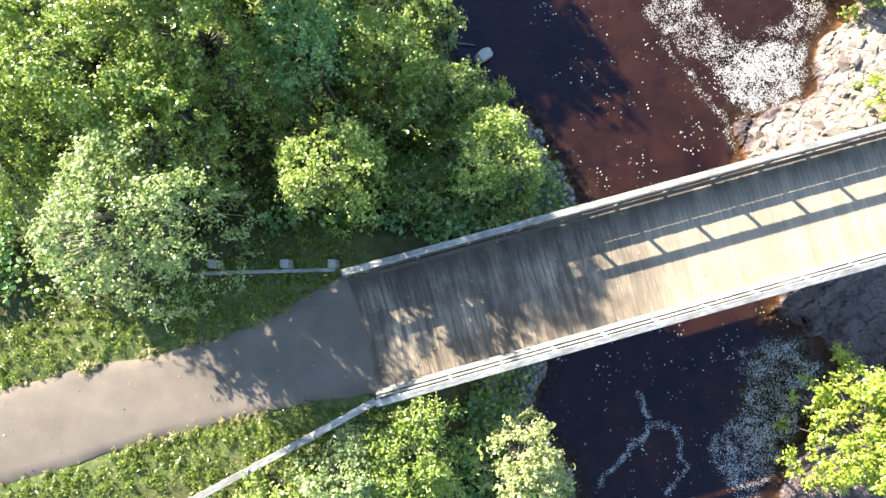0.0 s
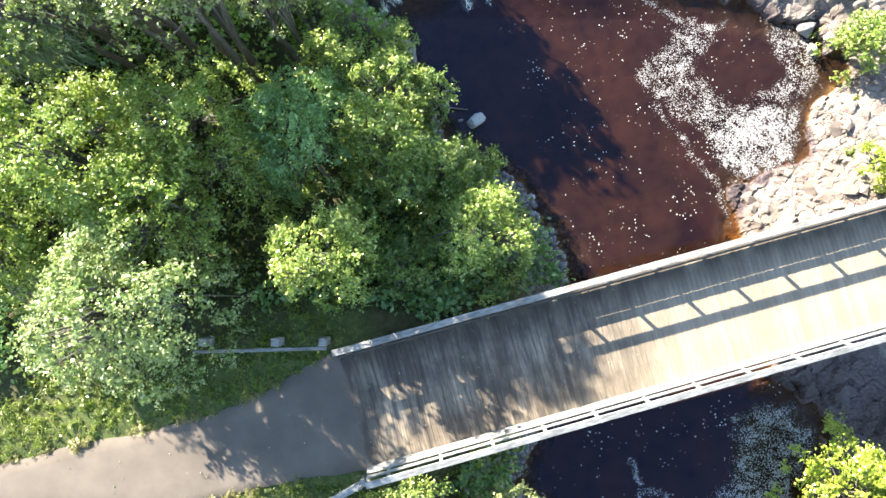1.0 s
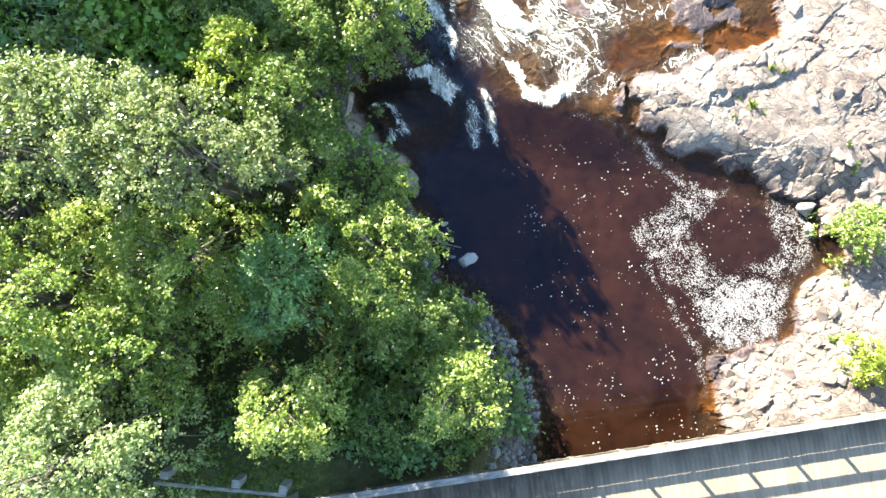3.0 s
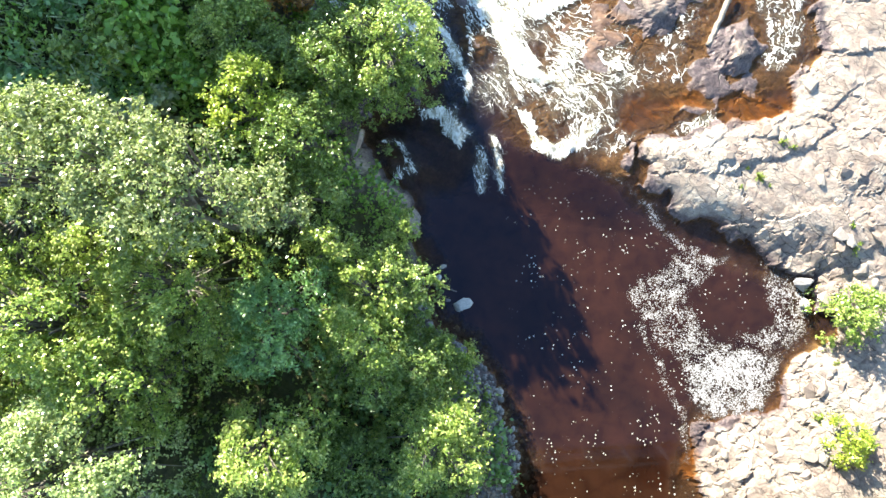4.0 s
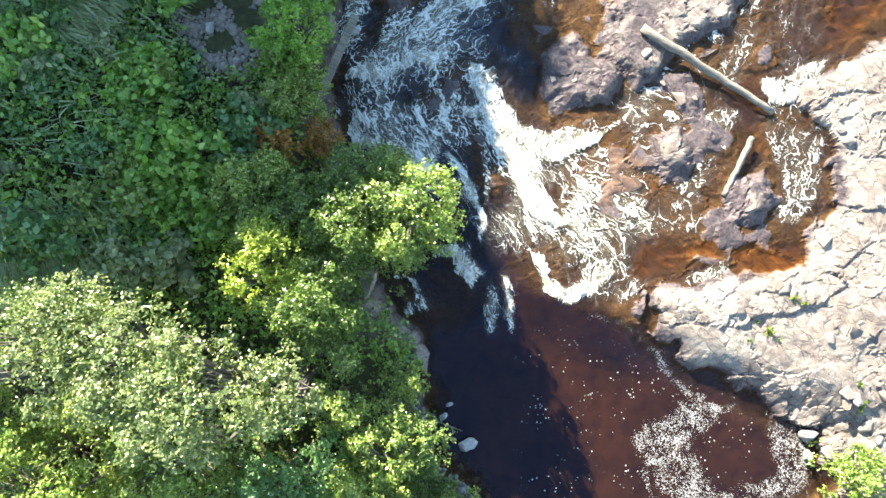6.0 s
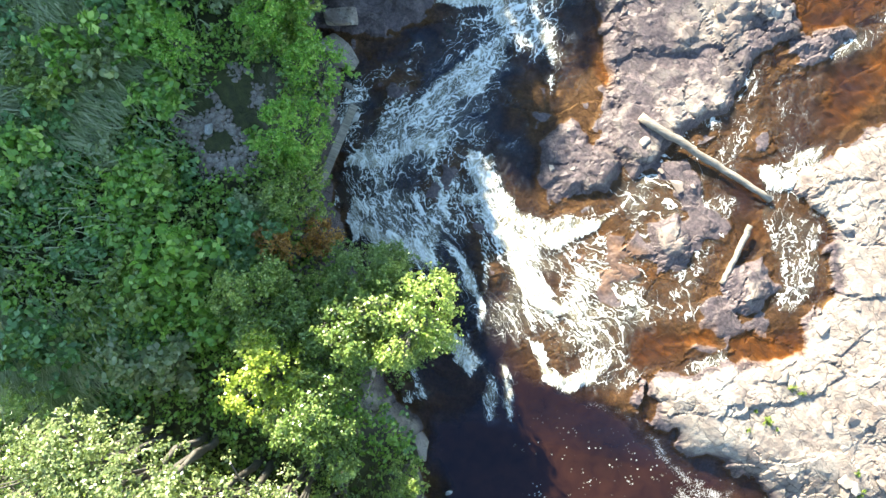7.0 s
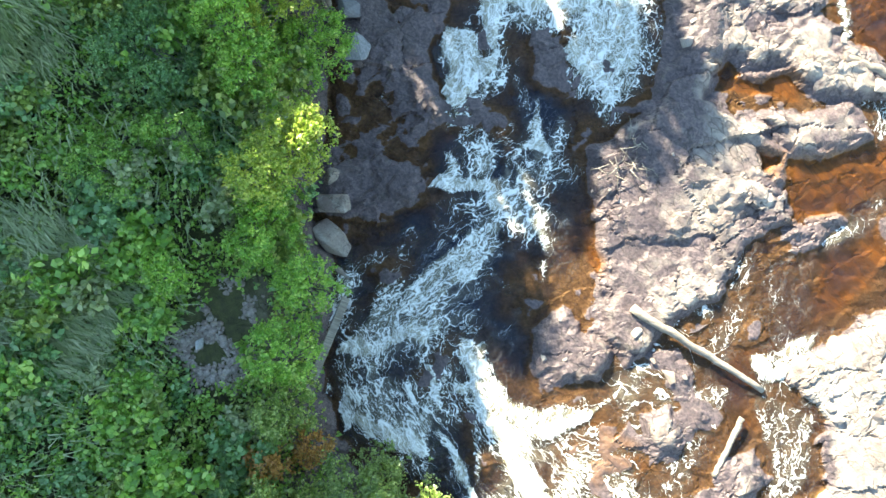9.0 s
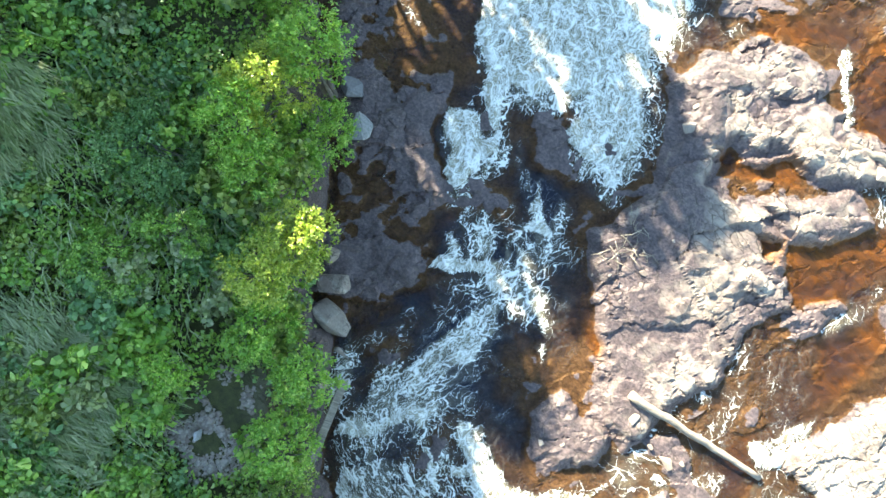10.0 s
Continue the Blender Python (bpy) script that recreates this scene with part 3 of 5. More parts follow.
froth_patch(0.66, (7.6, 8.6), (8.4, 7.5), (9.0, 6.8), (10.1, 6.3), (10.7, 5.5), (11.1, 4.5), (12.6, 4.8), (13.3, 5.3), (13.8, 6.4), (12.1, 7.0), (10.5, 8.1), (10.1, 9.1), (10.9, 9.9), (11.0, 10.6), (10.0, 10.6), (9.5, 10.6), (8.8, 9.8), (8.0, 9.1))
froth_patch(0.84, (10.1, 6.5), (11.1, 4.5), (12.6, 4.8), (13.5, 5.2), (13.8, 6.4), (13.9, 7.5), (12.7, 7.4), (11.8, 7.6))
froth_patch(0.66, (11.7, 7.7), (12.3, 8.0), (13.1, 8.7), (12.7, 10.0), (12.3, 10.7), (11.6, 11.2), (13.3, 11.4), (14.2, 10.5), (14.8, 9.1), (14.7, 8.2), (13.9, 7.5), (12.7, 7.3))
froth_patch(0.66, (10.7, -3.6), (13.3, -3.1), (14, -4.3), (12.6, -7.2), (10.6, -9.5), (9.5, -7), (10.8, -5.3))
FROTH_LINES = [
    ([(7.3, 11.8), (8.1, 11.4), (9.1, 10.8), (10.1, 10.3), (11.0, 10.4)], 0.3, 0.72),
    ([(8.4, 7.3), (9.5, 5.9), (10.5, 4.5), (11.0, 3.0)], 0.35, 0.56),
    ([(7.2, -5.3), (7.6, -6.4), (6.6, -7.2), (5.8, -8.3)], 0.24, 0.74),
    ([(7.6, -6.2), (8.5, -6.4), (8.9, -7.6), (8.2, -8.5)], 0.2, 0.7),
    ([(5.0, 12.4), (6.0, 12.6), (7.0, 12.0), (8.4, 11.4)], 0.3, 0.5),
]
# ways on which water runs thinly over rock and pools stand on it (outline, depth)
BASINS = []


def amber_pool(deep, *outline):
    BASINS.append((list(outline), deep))


amber_pool(0.06, (6.0, 14.9), (7.2, 15.7), (8.7, 16.3), (8.9, 15.7), (7.4, 14.7), (6.2, 14.2))
amber_pool(0.06, (9.3, 16.0), (10.5, 16.6), (11.9, 17.0), (12.1, 16.1), (11.4, 15.5), (9.8, 15.2))
amber_pool(0.06, (1.6, 25.3), (2.0, 25.5), (3.0, 24.6), (3.0, 23.9), (2.0, 24.6))
amber_pool(0.06, (10.8, 25.4), (11.3, 26.6), (12.9, 26.5), (12.7, 25.9), (11.2, 24.9))
amber_pool(0.06, (8.8, 29.0), (10.7, 30.3), (12.0, 30.2), (10.6, 28.4), (9.4, 27.7))
amber_pool(0.06, (4.7, 32.7), (6.5, 32.7), (8.0, 33.4), (8.6, 32.4), (6.7, 31.9), (5.6, 32.0))
amber_pool(0.06, (4.9, 38.5), (7.5, 38.7), (9.2, 38.4), (7.3, 37.5), (5.6, 37.6))
amber_pool(0.06, (8.7, 30.2), (12.3, 31.5), (12.6, 30.1), (11.3, 28.9), (10.4, 28.0), (9.1, 27.7), (8.7, 29.1))
amber_pool(0.06, (10.8, 26.5), (12.8, 28.6), (13.2, 27.6), (12.2, 25.1), (11.3, 24.4))
amber_pool(0.06, (9.2, 38.2), (10.4, 39.2), (11.4, 34.8), (10.0, 35.0))
amber_pool(0.06, (7.3, 29.8), (8.4, 30.3), (8.8, 29.6), (7.7, 29.0))
amber_pool(0.06, (9.0, 3.4), (11.1, 4.0), (12.0, 2.6), (10.5, 1.9), (8.9, 1.6))
amber_pool(0.05, (8.6, 11.3), (9.5, 11.3), (11.1, 10.7), (10.2, 10.5), (9.1, 10.9))
PATH_EDGE = [(-60, -22.6), (-12.6, -4.5), (-10.6, -4.0), (-8.2, -3.5), (-6.1, -3.0), (-4.7, -2.4), (-2.52, -1.08), (-1.5, -4.68), (-3.5, -4.9), (-5.7, -5.4), (-8.6, -6.1),
             (-10.8, -6.8), (-12.4, -7.2), (-60, -25.6)]
GRADE = 2.93  # height of the path


def level(x, y):
    """The water's surface: the still pool at zero, then up the cascades."""
    up = np.interp(y, [-60, 9, 10.6, 12.6, 16, 20, 25, 30, 36, 60], [-0.1, 0, 0.03, 0.45, 0.5, 0.55, 0.58, 0.9, 1.3, 2.0])
    return up + smooth(10.8, 12.8, y) * np.clip(0.05 * (x - 1), -0.38, 0.36)


def relief(x, y):
    """Ground height and the masks that tell rock from soil, turf and wet stone."""
    wx, wy = x + 0.9 * fbm(x * 1.1, y * 1.1, 5, 40), y + 0.9 * fbm(x * 1.1, y * 1.1, 5, 50)
    lv = level(x, y)
    dl, dr = inside(wx, wy, LEFT_BANK), inside(wx, wy, RIGHT_BANK)
    rapid = smooth(11.5, 13.0, y)
    bx, by = x + 0.7 * fbm(x * 0.8, y * 0.8, 4, 43), y + 0.7 * fbm(x * 0.8, y * 0.8, 4, 44)
    s1, j1 = slabs(bx, by, 1.9, 3, 0.35, 1.9, 0.5)
    s2, j2 = slabs(x + 0.5 * fbm(x * 1.5, y * 1.5, 4, 5), y + 0.5 * fbm(x * 1.5, y * 1.5, 4, 6), 0.5, 11, 0.75, 1.7, 0.6)
    folds = fbm(x * 0.45, y * 0.6, 5, 9)
    ledge = 5.0 * (folds + 0.25 * fbm(x * 1.1, y * 1.1, 4, 14) + 0.10 * (0.8 * x - 0.5 * y))
    ledge = (np.floor(ledge) + smooth(0.0, 0.5, ledge - np.floor(ledge))) / 5.0 - 0.10 * (0.8 * x - 0.5 * y)
    broken = smooth(-0.02, 0.14, fbm(x * 0.5 + 7, y * 0.5, 3, 31))
    split = smooth(-0.05, 0.1, fbm(x * 0.9, y * 0.9, 2, 45))  # joints gape only here and there
    fine = 0.06 * fbm(x * 1.7, y * 1.7, 6, 19)
    rough = 0.15 * s1 + 0.5 * ledge + broken * (0.13 * s2 - 0.04 * smooth(0.04, 0.0, j2)) - 0.07 * split * smooth(0.05, 0.0, j1) + fine
    rubble = np.maximum(broken * 0.6, smooth(1.8, 0.6, np.abs(dr - 0.8)) * smooth(12.2, 11.0, y) * smooth(9, 12, x))
    massif = 0.13 * s1 + 0.26 * ledge + rubble * (0.17 * s2 - 0.06 * smooth(0.05, 0.0, j2)) - 0.09 * split * smooth(0.06, 0.0, j1) + 1.3 * fine
    run = along(wx, wy, CHANNEL)
    bed = lv - 0.17 - 0.75 * smooth(0.0, 2.0, np.minimum(-dl, -dr)) * (1 - rapid) - 0.22 * rapid * smooth(1.7, 0.5, run)
    bed = bed + rapid * 0.06 * smooth(2.5, 5.0, x) * smooth(0.8, 1.8, run)
    bed = bed + rapid * (0.22 * fbm(x * 0.6, y * 0.6, 3, 25) + 0.10 * smooth(-0.1, 0.1, fbm(x * 0.35, y * 0.35, 2, 26)))
    h = bed + (0.35 + 0.45 * rapid) * rough
    for n, (poly, top) in enumerate(ISLANDS):
        d = near(wx, wy, poly)
        h = np.maximum(h, lv - 0.45 + (0.45 + top) * smooth(-0.9, 0.5, d) + (0.3 if n == 7 else 1.05) * rough * smooth(-0.9, 0.3, d))
    tame = 1 - smooth(4.5, 8.0, dr)
    right = np.interp(y, [-60, -8, 3, 5, 7, 10.5, 12, 15, 17, 21, 25, 34, 60], [0.5, 0.5, 0.55, 0.6, 0.55, 0.5, 0.85, 1.15, 1.05, 1.05, 1.25, 1.75, 2.5])
    right = lv + 0.16 + (right - lv - 0.16) * smooth(-0.2, np.where(y < 13, 3.2, 1.2), dr)
    hr = right + 0.05 * np.clip(dr, 0, 6) + massif * tame - 0.1 * smooth(0.8, 0.0, dr)
    h = np.where(dr > -0.6, np.maximum(h, lv - 0.4 + (hr - lv + 0.4) * (0.6 * smooth(-0.16, 0.06, dr + 0.35 * s1 + 0.3 * s2) + 0.4 * smooth(0.12, 0.26, dr + 0.3 * s2 + 0.6 * s1))), h)
    for poly, deep in BASINS:
        d = near(wx, wy, poly)
        h = h - (deep + np.clip(h - lv + 0.02, 0, 1)) * smooth(-0.05, 0.35, d)
    left = np.interp(y, [-60, 0, 2.5, 6, 9, 13, 18, 26, 34, 60], [2.9, 2.8, 1.1, 1.0, 1.5, 2.1, 2.6, 3.4, 4.0, 5.0])
    ramp = np.interp(y, [-60, -4, 0, 3, 8, 10, 60], [4.5, 4.0, 5.0, 4.0, 3.0, 1.9, 1.9])
    hl = lv + 0.06 + (left - lv) * smooth(0.0, 1.0, dl / ramp) + 0.13 * np.clip(dl - ramp, 0, 12) * smooth(4, 12, y) + 0.25 * fbm(x * 0.7, y * 0.7, 4, 21)
    cliff = smooth(2.6, 0.6, dl) * smooth(8.5, 10.5, y) * smooth(-0.4, 0.0, dl)
    hl = hl + cliff * (rough * 0.9 + 0.35 * smooth(0.1, 0.7, dl))
    h = np.where(dl > -0.3, np.maximum(h, lv - 0.3 + (hl - lv + 0.3) * smooth(-0.3, 0.25, dl)), h)
    # the level strip on which the path comes to the bridge
    road = inside(x, y, PATH_EDGE)
    flat = smooth(3.0, 0.6, -road) * smooth(-0.3, -1.6, x * 0.965 + y * 0.262 + 0.6)
    grade = GRADE + 0.05 * fbm(x, y, 3, 77) - 0.05 * smooth(-0.4, 0.0, road)
    h = h * (1 - flat) + grade * flat
    soil = smooth(-0.1, 0.5, dl) * (1 - 0.95 * cliff)
    soil = np.maximum(soil, smooth(5, 8, dr))
    pebble = smooth(-0.5, 0.2, dl) * smooth(2.2, 0.6, dl) * smooth(8.5, 6, y) * smooth(-9, -3, y)
    soil = soil * (1 - pebble)
    turf = smooth(2.2, 1.2, -road) * flat * soil
    above = h - lv
    wet = smooth(0.42 + 0.2 * rapid, 0.02, above) * (1 - soil)
    wet = np.maximum(wet, 0.95 * smooth(-0.6, 0.4, near(wx, wy, ISLANDS[6][0])))
    wet = np.maximum(wet, cliff * smooth(2.0, 0.8, dl) * np.interp(y, [10, 13], [0.3, 0.95]))
    wet = np.maximum(wet, 0.95 * smooth(-0.3, 0.3, near(wx, wy, ISLANDS[7][0])))
    wet = wet * (1 - 0.85 * smooth(0.0, 0.7, dr))
    wet = np.maximum(wet, 0.9 * smooth(1.0, -1.0, y) * smooth(5, 2, dr) * smooth(-0.3, 0.2, dr))
    for poly, top in ISLANDS[:6]:
        wet = np.maximum(wet, (0.40 + 0.52 * smooth(6.2, 2.6, x)) * smooth(-0.2, 0.5, near(wx, wy, poly)))
    amber = smooth(0.0, -0.10, above) * (1 - smooth(-1.0, -3.0, x - 2)) * 0.45 * smooth(3.0, 4.5, x) * smooth(0.04, 0.2, fbm(x * 0.45, y * 0.45, 3, 97))
    amber = np.maximum(amber, 0.42 * smooth(-0.3, 0.3, near(wx, wy, ISLANDS[7][0])))
    for poly, deep in BASINS:
        amber = np.maximum(amber, 0.75 * smooth(-0.2, 0.3, near(wx, wy, poly)))
    return h, lv, dl, dr, soil, turf, wet, amber


def steps(a, b, fine, far):
    """Even steps from a to b, then ever longer ones out to far on both sides."""
    mid = list(np.arange(a, b + 1e-6, fine))
    out, d = [], fine
    while not out or sum(out) < far:
        d *= 1.45
        out.append(d)
    run = np.cumsum(out)
    return np.array(list(a - run[::-1]) + mid + list(mid[-1] + run))


def sheet(name, X, Y, z, keep, material, attrs, round_off=True):
    """One mesh over a grid; keep says which quads to make."""
    nx = X.shape[1]
    co = np.stack([X, Y, z], -1).reshape(-1, 3)
    j, i = np.nonzero(keep)
    quad = np.stack([j * nx + i, j * nx + i + 1, (j + 1) * nx + i + 1, (j + 1) * nx + i], 1)
    used, inv = np.unique(quad, return_inverse=True)
    quad = inv.reshape(-1, 4)
    me = bpy.data.meshes.new(name)
    me.vertices.add(len(used))
    me.vertices.foreach_set("co", co[used].ravel().astype(np.float32))
    me.loops.add(quad.size)
    me.loops.foreach_set("vertex_index", quad.ravel().astype(np.int32))
    me.polygons.add(len(quad))
    me.polygons.foreach_set("loop_start", np.arange(0, quad.size, 4, dtype=np.int32))
    me.update(calc_edges=True)
    me.polygons.foreach_set("use_smooth", np.full(len(quad), round_off))
    for key, values in attrs.items():
        if values.ndim == 3:
            me.attributes.new(key, "FLOAT_VECTOR", "POINT").data.foreach_set("vector", values.reshape(-1, 3)[used].ravel().astype(np.float32))
        else:
            me.attributes.new(key, "FLOAT", "POINT").data.foreach_set("value", values.ravel()[used].astype(np.float32))
    me.materials.append(material)
    return new(name, me)


FINE = 0.078
gx, gy = steps(-10.5, 18.2, FINE, 380), steps(-9.5, 41.0, FINE, 380)
GX, GY = np.meshgrid(gx, gy)
GX = GX + RNG.uniform(-0.36, 0.36, GX.shape) * np.gradient(gx)[None, :]
GY = GY + RNG.uniform(-0.36, 0.36, GY.shape) * np.gradient(gy)[:, None]
H, LV, DL, DR, SOIL, TURF, WET, AMBER = relief(GX, GY)
far = np.maximum(np.maximum(-16 - GX, GX - 24), np.maximum(-15 - GY, GY - 48))
ground = sheet("ground", GX, GY, H, np.ones((len(gy) - 1, len(gx) - 1), bool), M_GROUND, {"soil": SOIL, "turf": TURF, "wet": WET, "amber": AMBER}, False)
tagged(ground, "fractured pale river rock, wet stone and wooded soil banks", "ground", kind="structure")


def height(x, y):
    """Ground height at one place, from the sheet."""
    i, j = np.searchsorted(gx, x) - 1, np.searchsorted(gy, y) - 1
    a, b = (x - gx[i]) / (gx[i + 1] - gx[i]), (y - gy[j]) / (gy[j + 1] - gy[j])
    return float((H[j, i] * (1 - a) + H[j, i + 1] * a) * (1 - b) + (H[j + 1, i] * (1 - a) + H[j + 1, i + 1] * a) * b)


def heights(x, y):
    i, j = np.clip(np.searchsorted(gx, x) - 1, 0, len(gx) - 2), np.clip(np.searchsorted(gy, y) - 1, 0, len(gy) - 2)
    return H[j, i]


# ---- water ----
def make_water():
    ci, cj = (gx > -13) & (gx < 18), (gy > -60) & (gy < 62)
    X, Y = GX[np.ix_(cj, ci)], GY[np.ix_(cj, ci)]
    h, lv = H[np.ix_(cj, ci)], LV[np.ix_(cj, ci)]
    wx, wy = X + 0.55 * fbm(X * 1.5, Y * 1.5, 5, 60), Y + 0.55 * fbm(X * 1.5, Y * 1.5, 5, 70)
    foam = np.zeros(X.shape)
    for poly, k in FOAM:
        d = near(wx, wy, poly)
        trail = near(wx - 0.25, wy + 0.75, poly)
        front = smooth(0.25, -0.25, near(wx - 0.12, wy - 0.5, poly)) if k > 0.6 else 0.3
        body = k * smooth(-0.3, 0.28, d) * (0.68 + 0.52 * front)
        foam = np.maximum(foam, np.maximum(0.5 * k * smooth(-1.0, 0.3, trail) * smooth(13.2, 14.6, Y), body))
    rapid = smooth(11.5, 13.0, Y)
    run = along(wx, wy, CHANNEL)
    web = 0.30 + 0.10 * smooth(2.6, 0.8, run) * smooth(15, 18, Y) + 0.9 * fbm(X * 0.55, Y * 0.4, 3, 88)
    web = web * (1 - 0.9 * smooth(14.6, 13.6, Y + 0.25 * X) * smooth(3.2, 2.4, X))
    web = web * (1 - 0.85 * smooth(-1.0, 0.0, near(wx, wy, ISLANDS[6][0])))
    foam = np.maximum(foam, smooth(12.2, 13.4, Y) * np.clip(web, 0, 0.62))
    for poly, deep in BASINS:
        foam = foam * (1 - 0.9 * smooth(-0.5, 0.2, near(wx, wy, poly)))
    froth = np.zeros(X.shape)
    for poly, k in FROTH:
        froth = np.maximum(froth, k * smooth(-0.3, 0.35, near(wx, wy, poly)))
    for line, wide, k in FROTH_LINES:
        froth = np.maximum(froth, k * smooth(wide, 0.05, along(wx, wy, line)))
    lumps = fbm(X * 3.2, Y * 2.2, 4, 33)
    z = lv + foam * (0.10 + 0.22 * lumps) + rapid * 0.05 * fbm(X * 2, Y * 1.2, 4, 90) + 0.004 * fbm(X * 3, Y * 3, 2, 91)
    flecks = smooth(12.0, 10.5, Y) * smooth(4.2, 6.0, X + 0.3 * (Y - 4)) * (1 - froth)
    flecks = np.maximum(flecks, 0.9 * smooth(-2, -4, Y))
    centre = np.interp(Y, [p[1] for p in CHANNEL], [p[0] for p in CHANNEL])
    flow = np.stack([X - centre * smooth(7, 3, X), 0.62 * Y, np.zeros(X.shape)], -1)
    wetq = (z > h - 0.05)
    keep = wetq[:-1, :-1] | wetq[1:, :-1] | wetq[:-1, 1:] | wetq[1:, 1:]
    mid = (DL[np.ix_(cj, ci)] < 0.6) & (DR[np.ix_(cj, ci)] < 3.0)
    keep &= mid[:-1, :-1]
    ob = sheet("water", X, Y, z, keep, M_WATER, {"depth": np.clip(z - h, 0, 2), "foam": foam, "froth": froth, "speed": np.maximum(np.maximum(rapid, 0.4 * froth), 0.45 * smooth(8.0, 11.0, Y)), "flecks": flecks, "flow": flow,
                "tea": np.maximum(smooth(0.6, 2.6, X + 0.5 * fbm(X, Y, 3, 95)), smooth(11.8, 10.6, Y))})
    return tagged(ob, "peat-brown river water with white rapids and drifting froth", "water", kind="structure")


make_water()


# ---- building helpers ----
def empty(name, x=0, y=0, z=0, label="", category="", group="", kind=""):
    ob = new(name)
    ob.location = (x, y, z)
    ob.empty_display_size = 0.2
    return tagged(ob, label, category, group, kind)


def part(name, data, material, parent=None, label=""):
    """Links a bmesh or a mesh as one mesh object under a thing or a part."""
    if isinstance(data, bmesh.types.BMesh):
        me = bpy.data.meshes.new(name)
        data.to_mesh(me)
        data.free()
    else:
        me = data
    if not me.materials:
        me.materials.append(material)
    ob = new(name, me)
    ob.parent = parent
    return tagged(ob, label)


def box(sx, sy, sz, at=(0, 0, 0), bevel=0.008, jitter=0.0, bm=None, rot=None):
    own = bm or bmesh.new()
    m = Matrix.Translation(at) @ (rot or Matrix()) @ Matrix.Diagonal((sx, sy, sz, 1))
    got = bmesh.ops.create_cube(own, size=1, matrix=m)["verts"]
    for v in got:
        v.co += Vector([random.uniform(-jitter, jitter) for _ in range(3)])
    if bevel:
        edges = list({e for v in got for e in v.link_edges})
        bmesh.ops.bevel(own, geom=edges, offset=bevel, segments=1, affect="EDGES")
    return own


def tube(points, radii, sides=8, bm=None, wobble=0.0):
    """A tapered, closed tube along points."""
    own = bm or bmesh.new()
    rings = []
    for k, (p, r) in enumerate(zip(points, radii)):
        p = Vector(p)
        a, b = Vector(points[max(k - 1, 0)]), Vector(points[min(k + 1, len(points) - 1)])
        d = (b - a).normalized()
        s = d.orthogonal().normalized() if abs(d.z) > 0.9 else d.cross(Vector((0, 0, 1))).normalized()
        q = d.cross(s)
        rings.append([own.verts.new(p + (s * math.cos(2 * math.pi * i / sides) + q * math.sin(2 * math.pi * i / sides)) * r * (1 + random.uniform(-wobble, wobble)))
                      for i in range(sides)])
    for a, b in zip(rings, rings[1:]):
        for i in range(sides):
            own.faces.new((a[i], a[(i + 1) % sides], b[(i + 1) % sides], b[i]))
    own.faces.new(rings[0][::-1])
    own.faces.new(rings[-1])
    for f in own.faces:
        f.smooth = len(f.verts) == 4
    return own


def stone_mesh(seed, sx, sy, sz, sub=2, rough=0.22):
    """A rounded cobble."""
    bm = bmesh.new()
    bmesh.ops.create_icosphere(bm, subdivisions=sub, radius=1)
    off = Vector((seed * 3.1, seed * 1.7, seed * 0.9))
    for v in bm.verts:
        n = noise.noise(v.co * 0.9 + off) * 1.2 + noise.noise(v.co * 2.1 + off) * 0.5
        v.co *= 1 + rough * n
        v.co = Vector((v.co.x * sx, v.co.y * sy, v.co.z * sz))
    me = bpy.data.meshes.new("stone")
    bm.to_mesh(me)
    bm.free()
    return me


def block_mesh(seed, sx, sy, sz, corners=30):
    """An angular block of broken rock: a hull round scattered corners, its edges worn."""
    g = random.Random(seed * 7 + 1)
    bm = bmesh.new()
    for _ in range(corners):
        p = Vector((g.uniform(-1, 1), g.uniform(-1, 1), g.uniform(-1, 1)))
        p = p.normalized().lerp(p / max(abs(p.x), abs(p.y), abs(p.z)), 0.35) * g.uniform(0.8, 1.0)
        bm.verts.new((p.x * sx, p.y * sy, p.z * sz))
    hull = bmesh.ops.convex_hull(bm, input=bm.verts)
    bmesh.ops.delete(bm, geom=list({v for v in hull["geom_interior"] + hull["geom_unused"] if isinstance(v, bmesh.types.BMVert)}), context="VERTS")
    bmesh.ops.dissolve_limit(bm, angle_limit=radians(12), verts=bm.verts, edges=bm.edges)
    bmesh.ops.bevel(bm, geom=bm.edges[:], offset=0.10 * min(sx, sy, sz), segments=1, affect="EDGES")
    bmesh.ops.subdivide_edges(bm, edges=bm.edges[:], cuts=1)
    for v in bm.verts:
        v.co += Vector((g.uniform(-1, 1), g.uniform(-1, 1), g.uniform(-1, 1))) * 0.045 * min(sx, sy, sz)
    me = bpy.data.meshes.new("block")
    bm.to_mesh(me)
    bm.free()
    return me


# ---- bridge ----
ANG = radians(15.2)
BU, BV = Vector((math.cos(ANG), math.sin(ANG), 0)), Vector((-math.sin(ANG), math.cos(ANG), 0))
DECK = 2.98
V_MID, HALF = -2.33, 1.86
U0, U1 = -2.72, 23.0
LEAN_OUT = radians(9.5)


def on_bridge(u, v, z):
    p = BU * u + BV * v
    return Matrix.Translation((p.x, p.y, z)) @ Matrix.Rotation(ANG, 4, "Z")


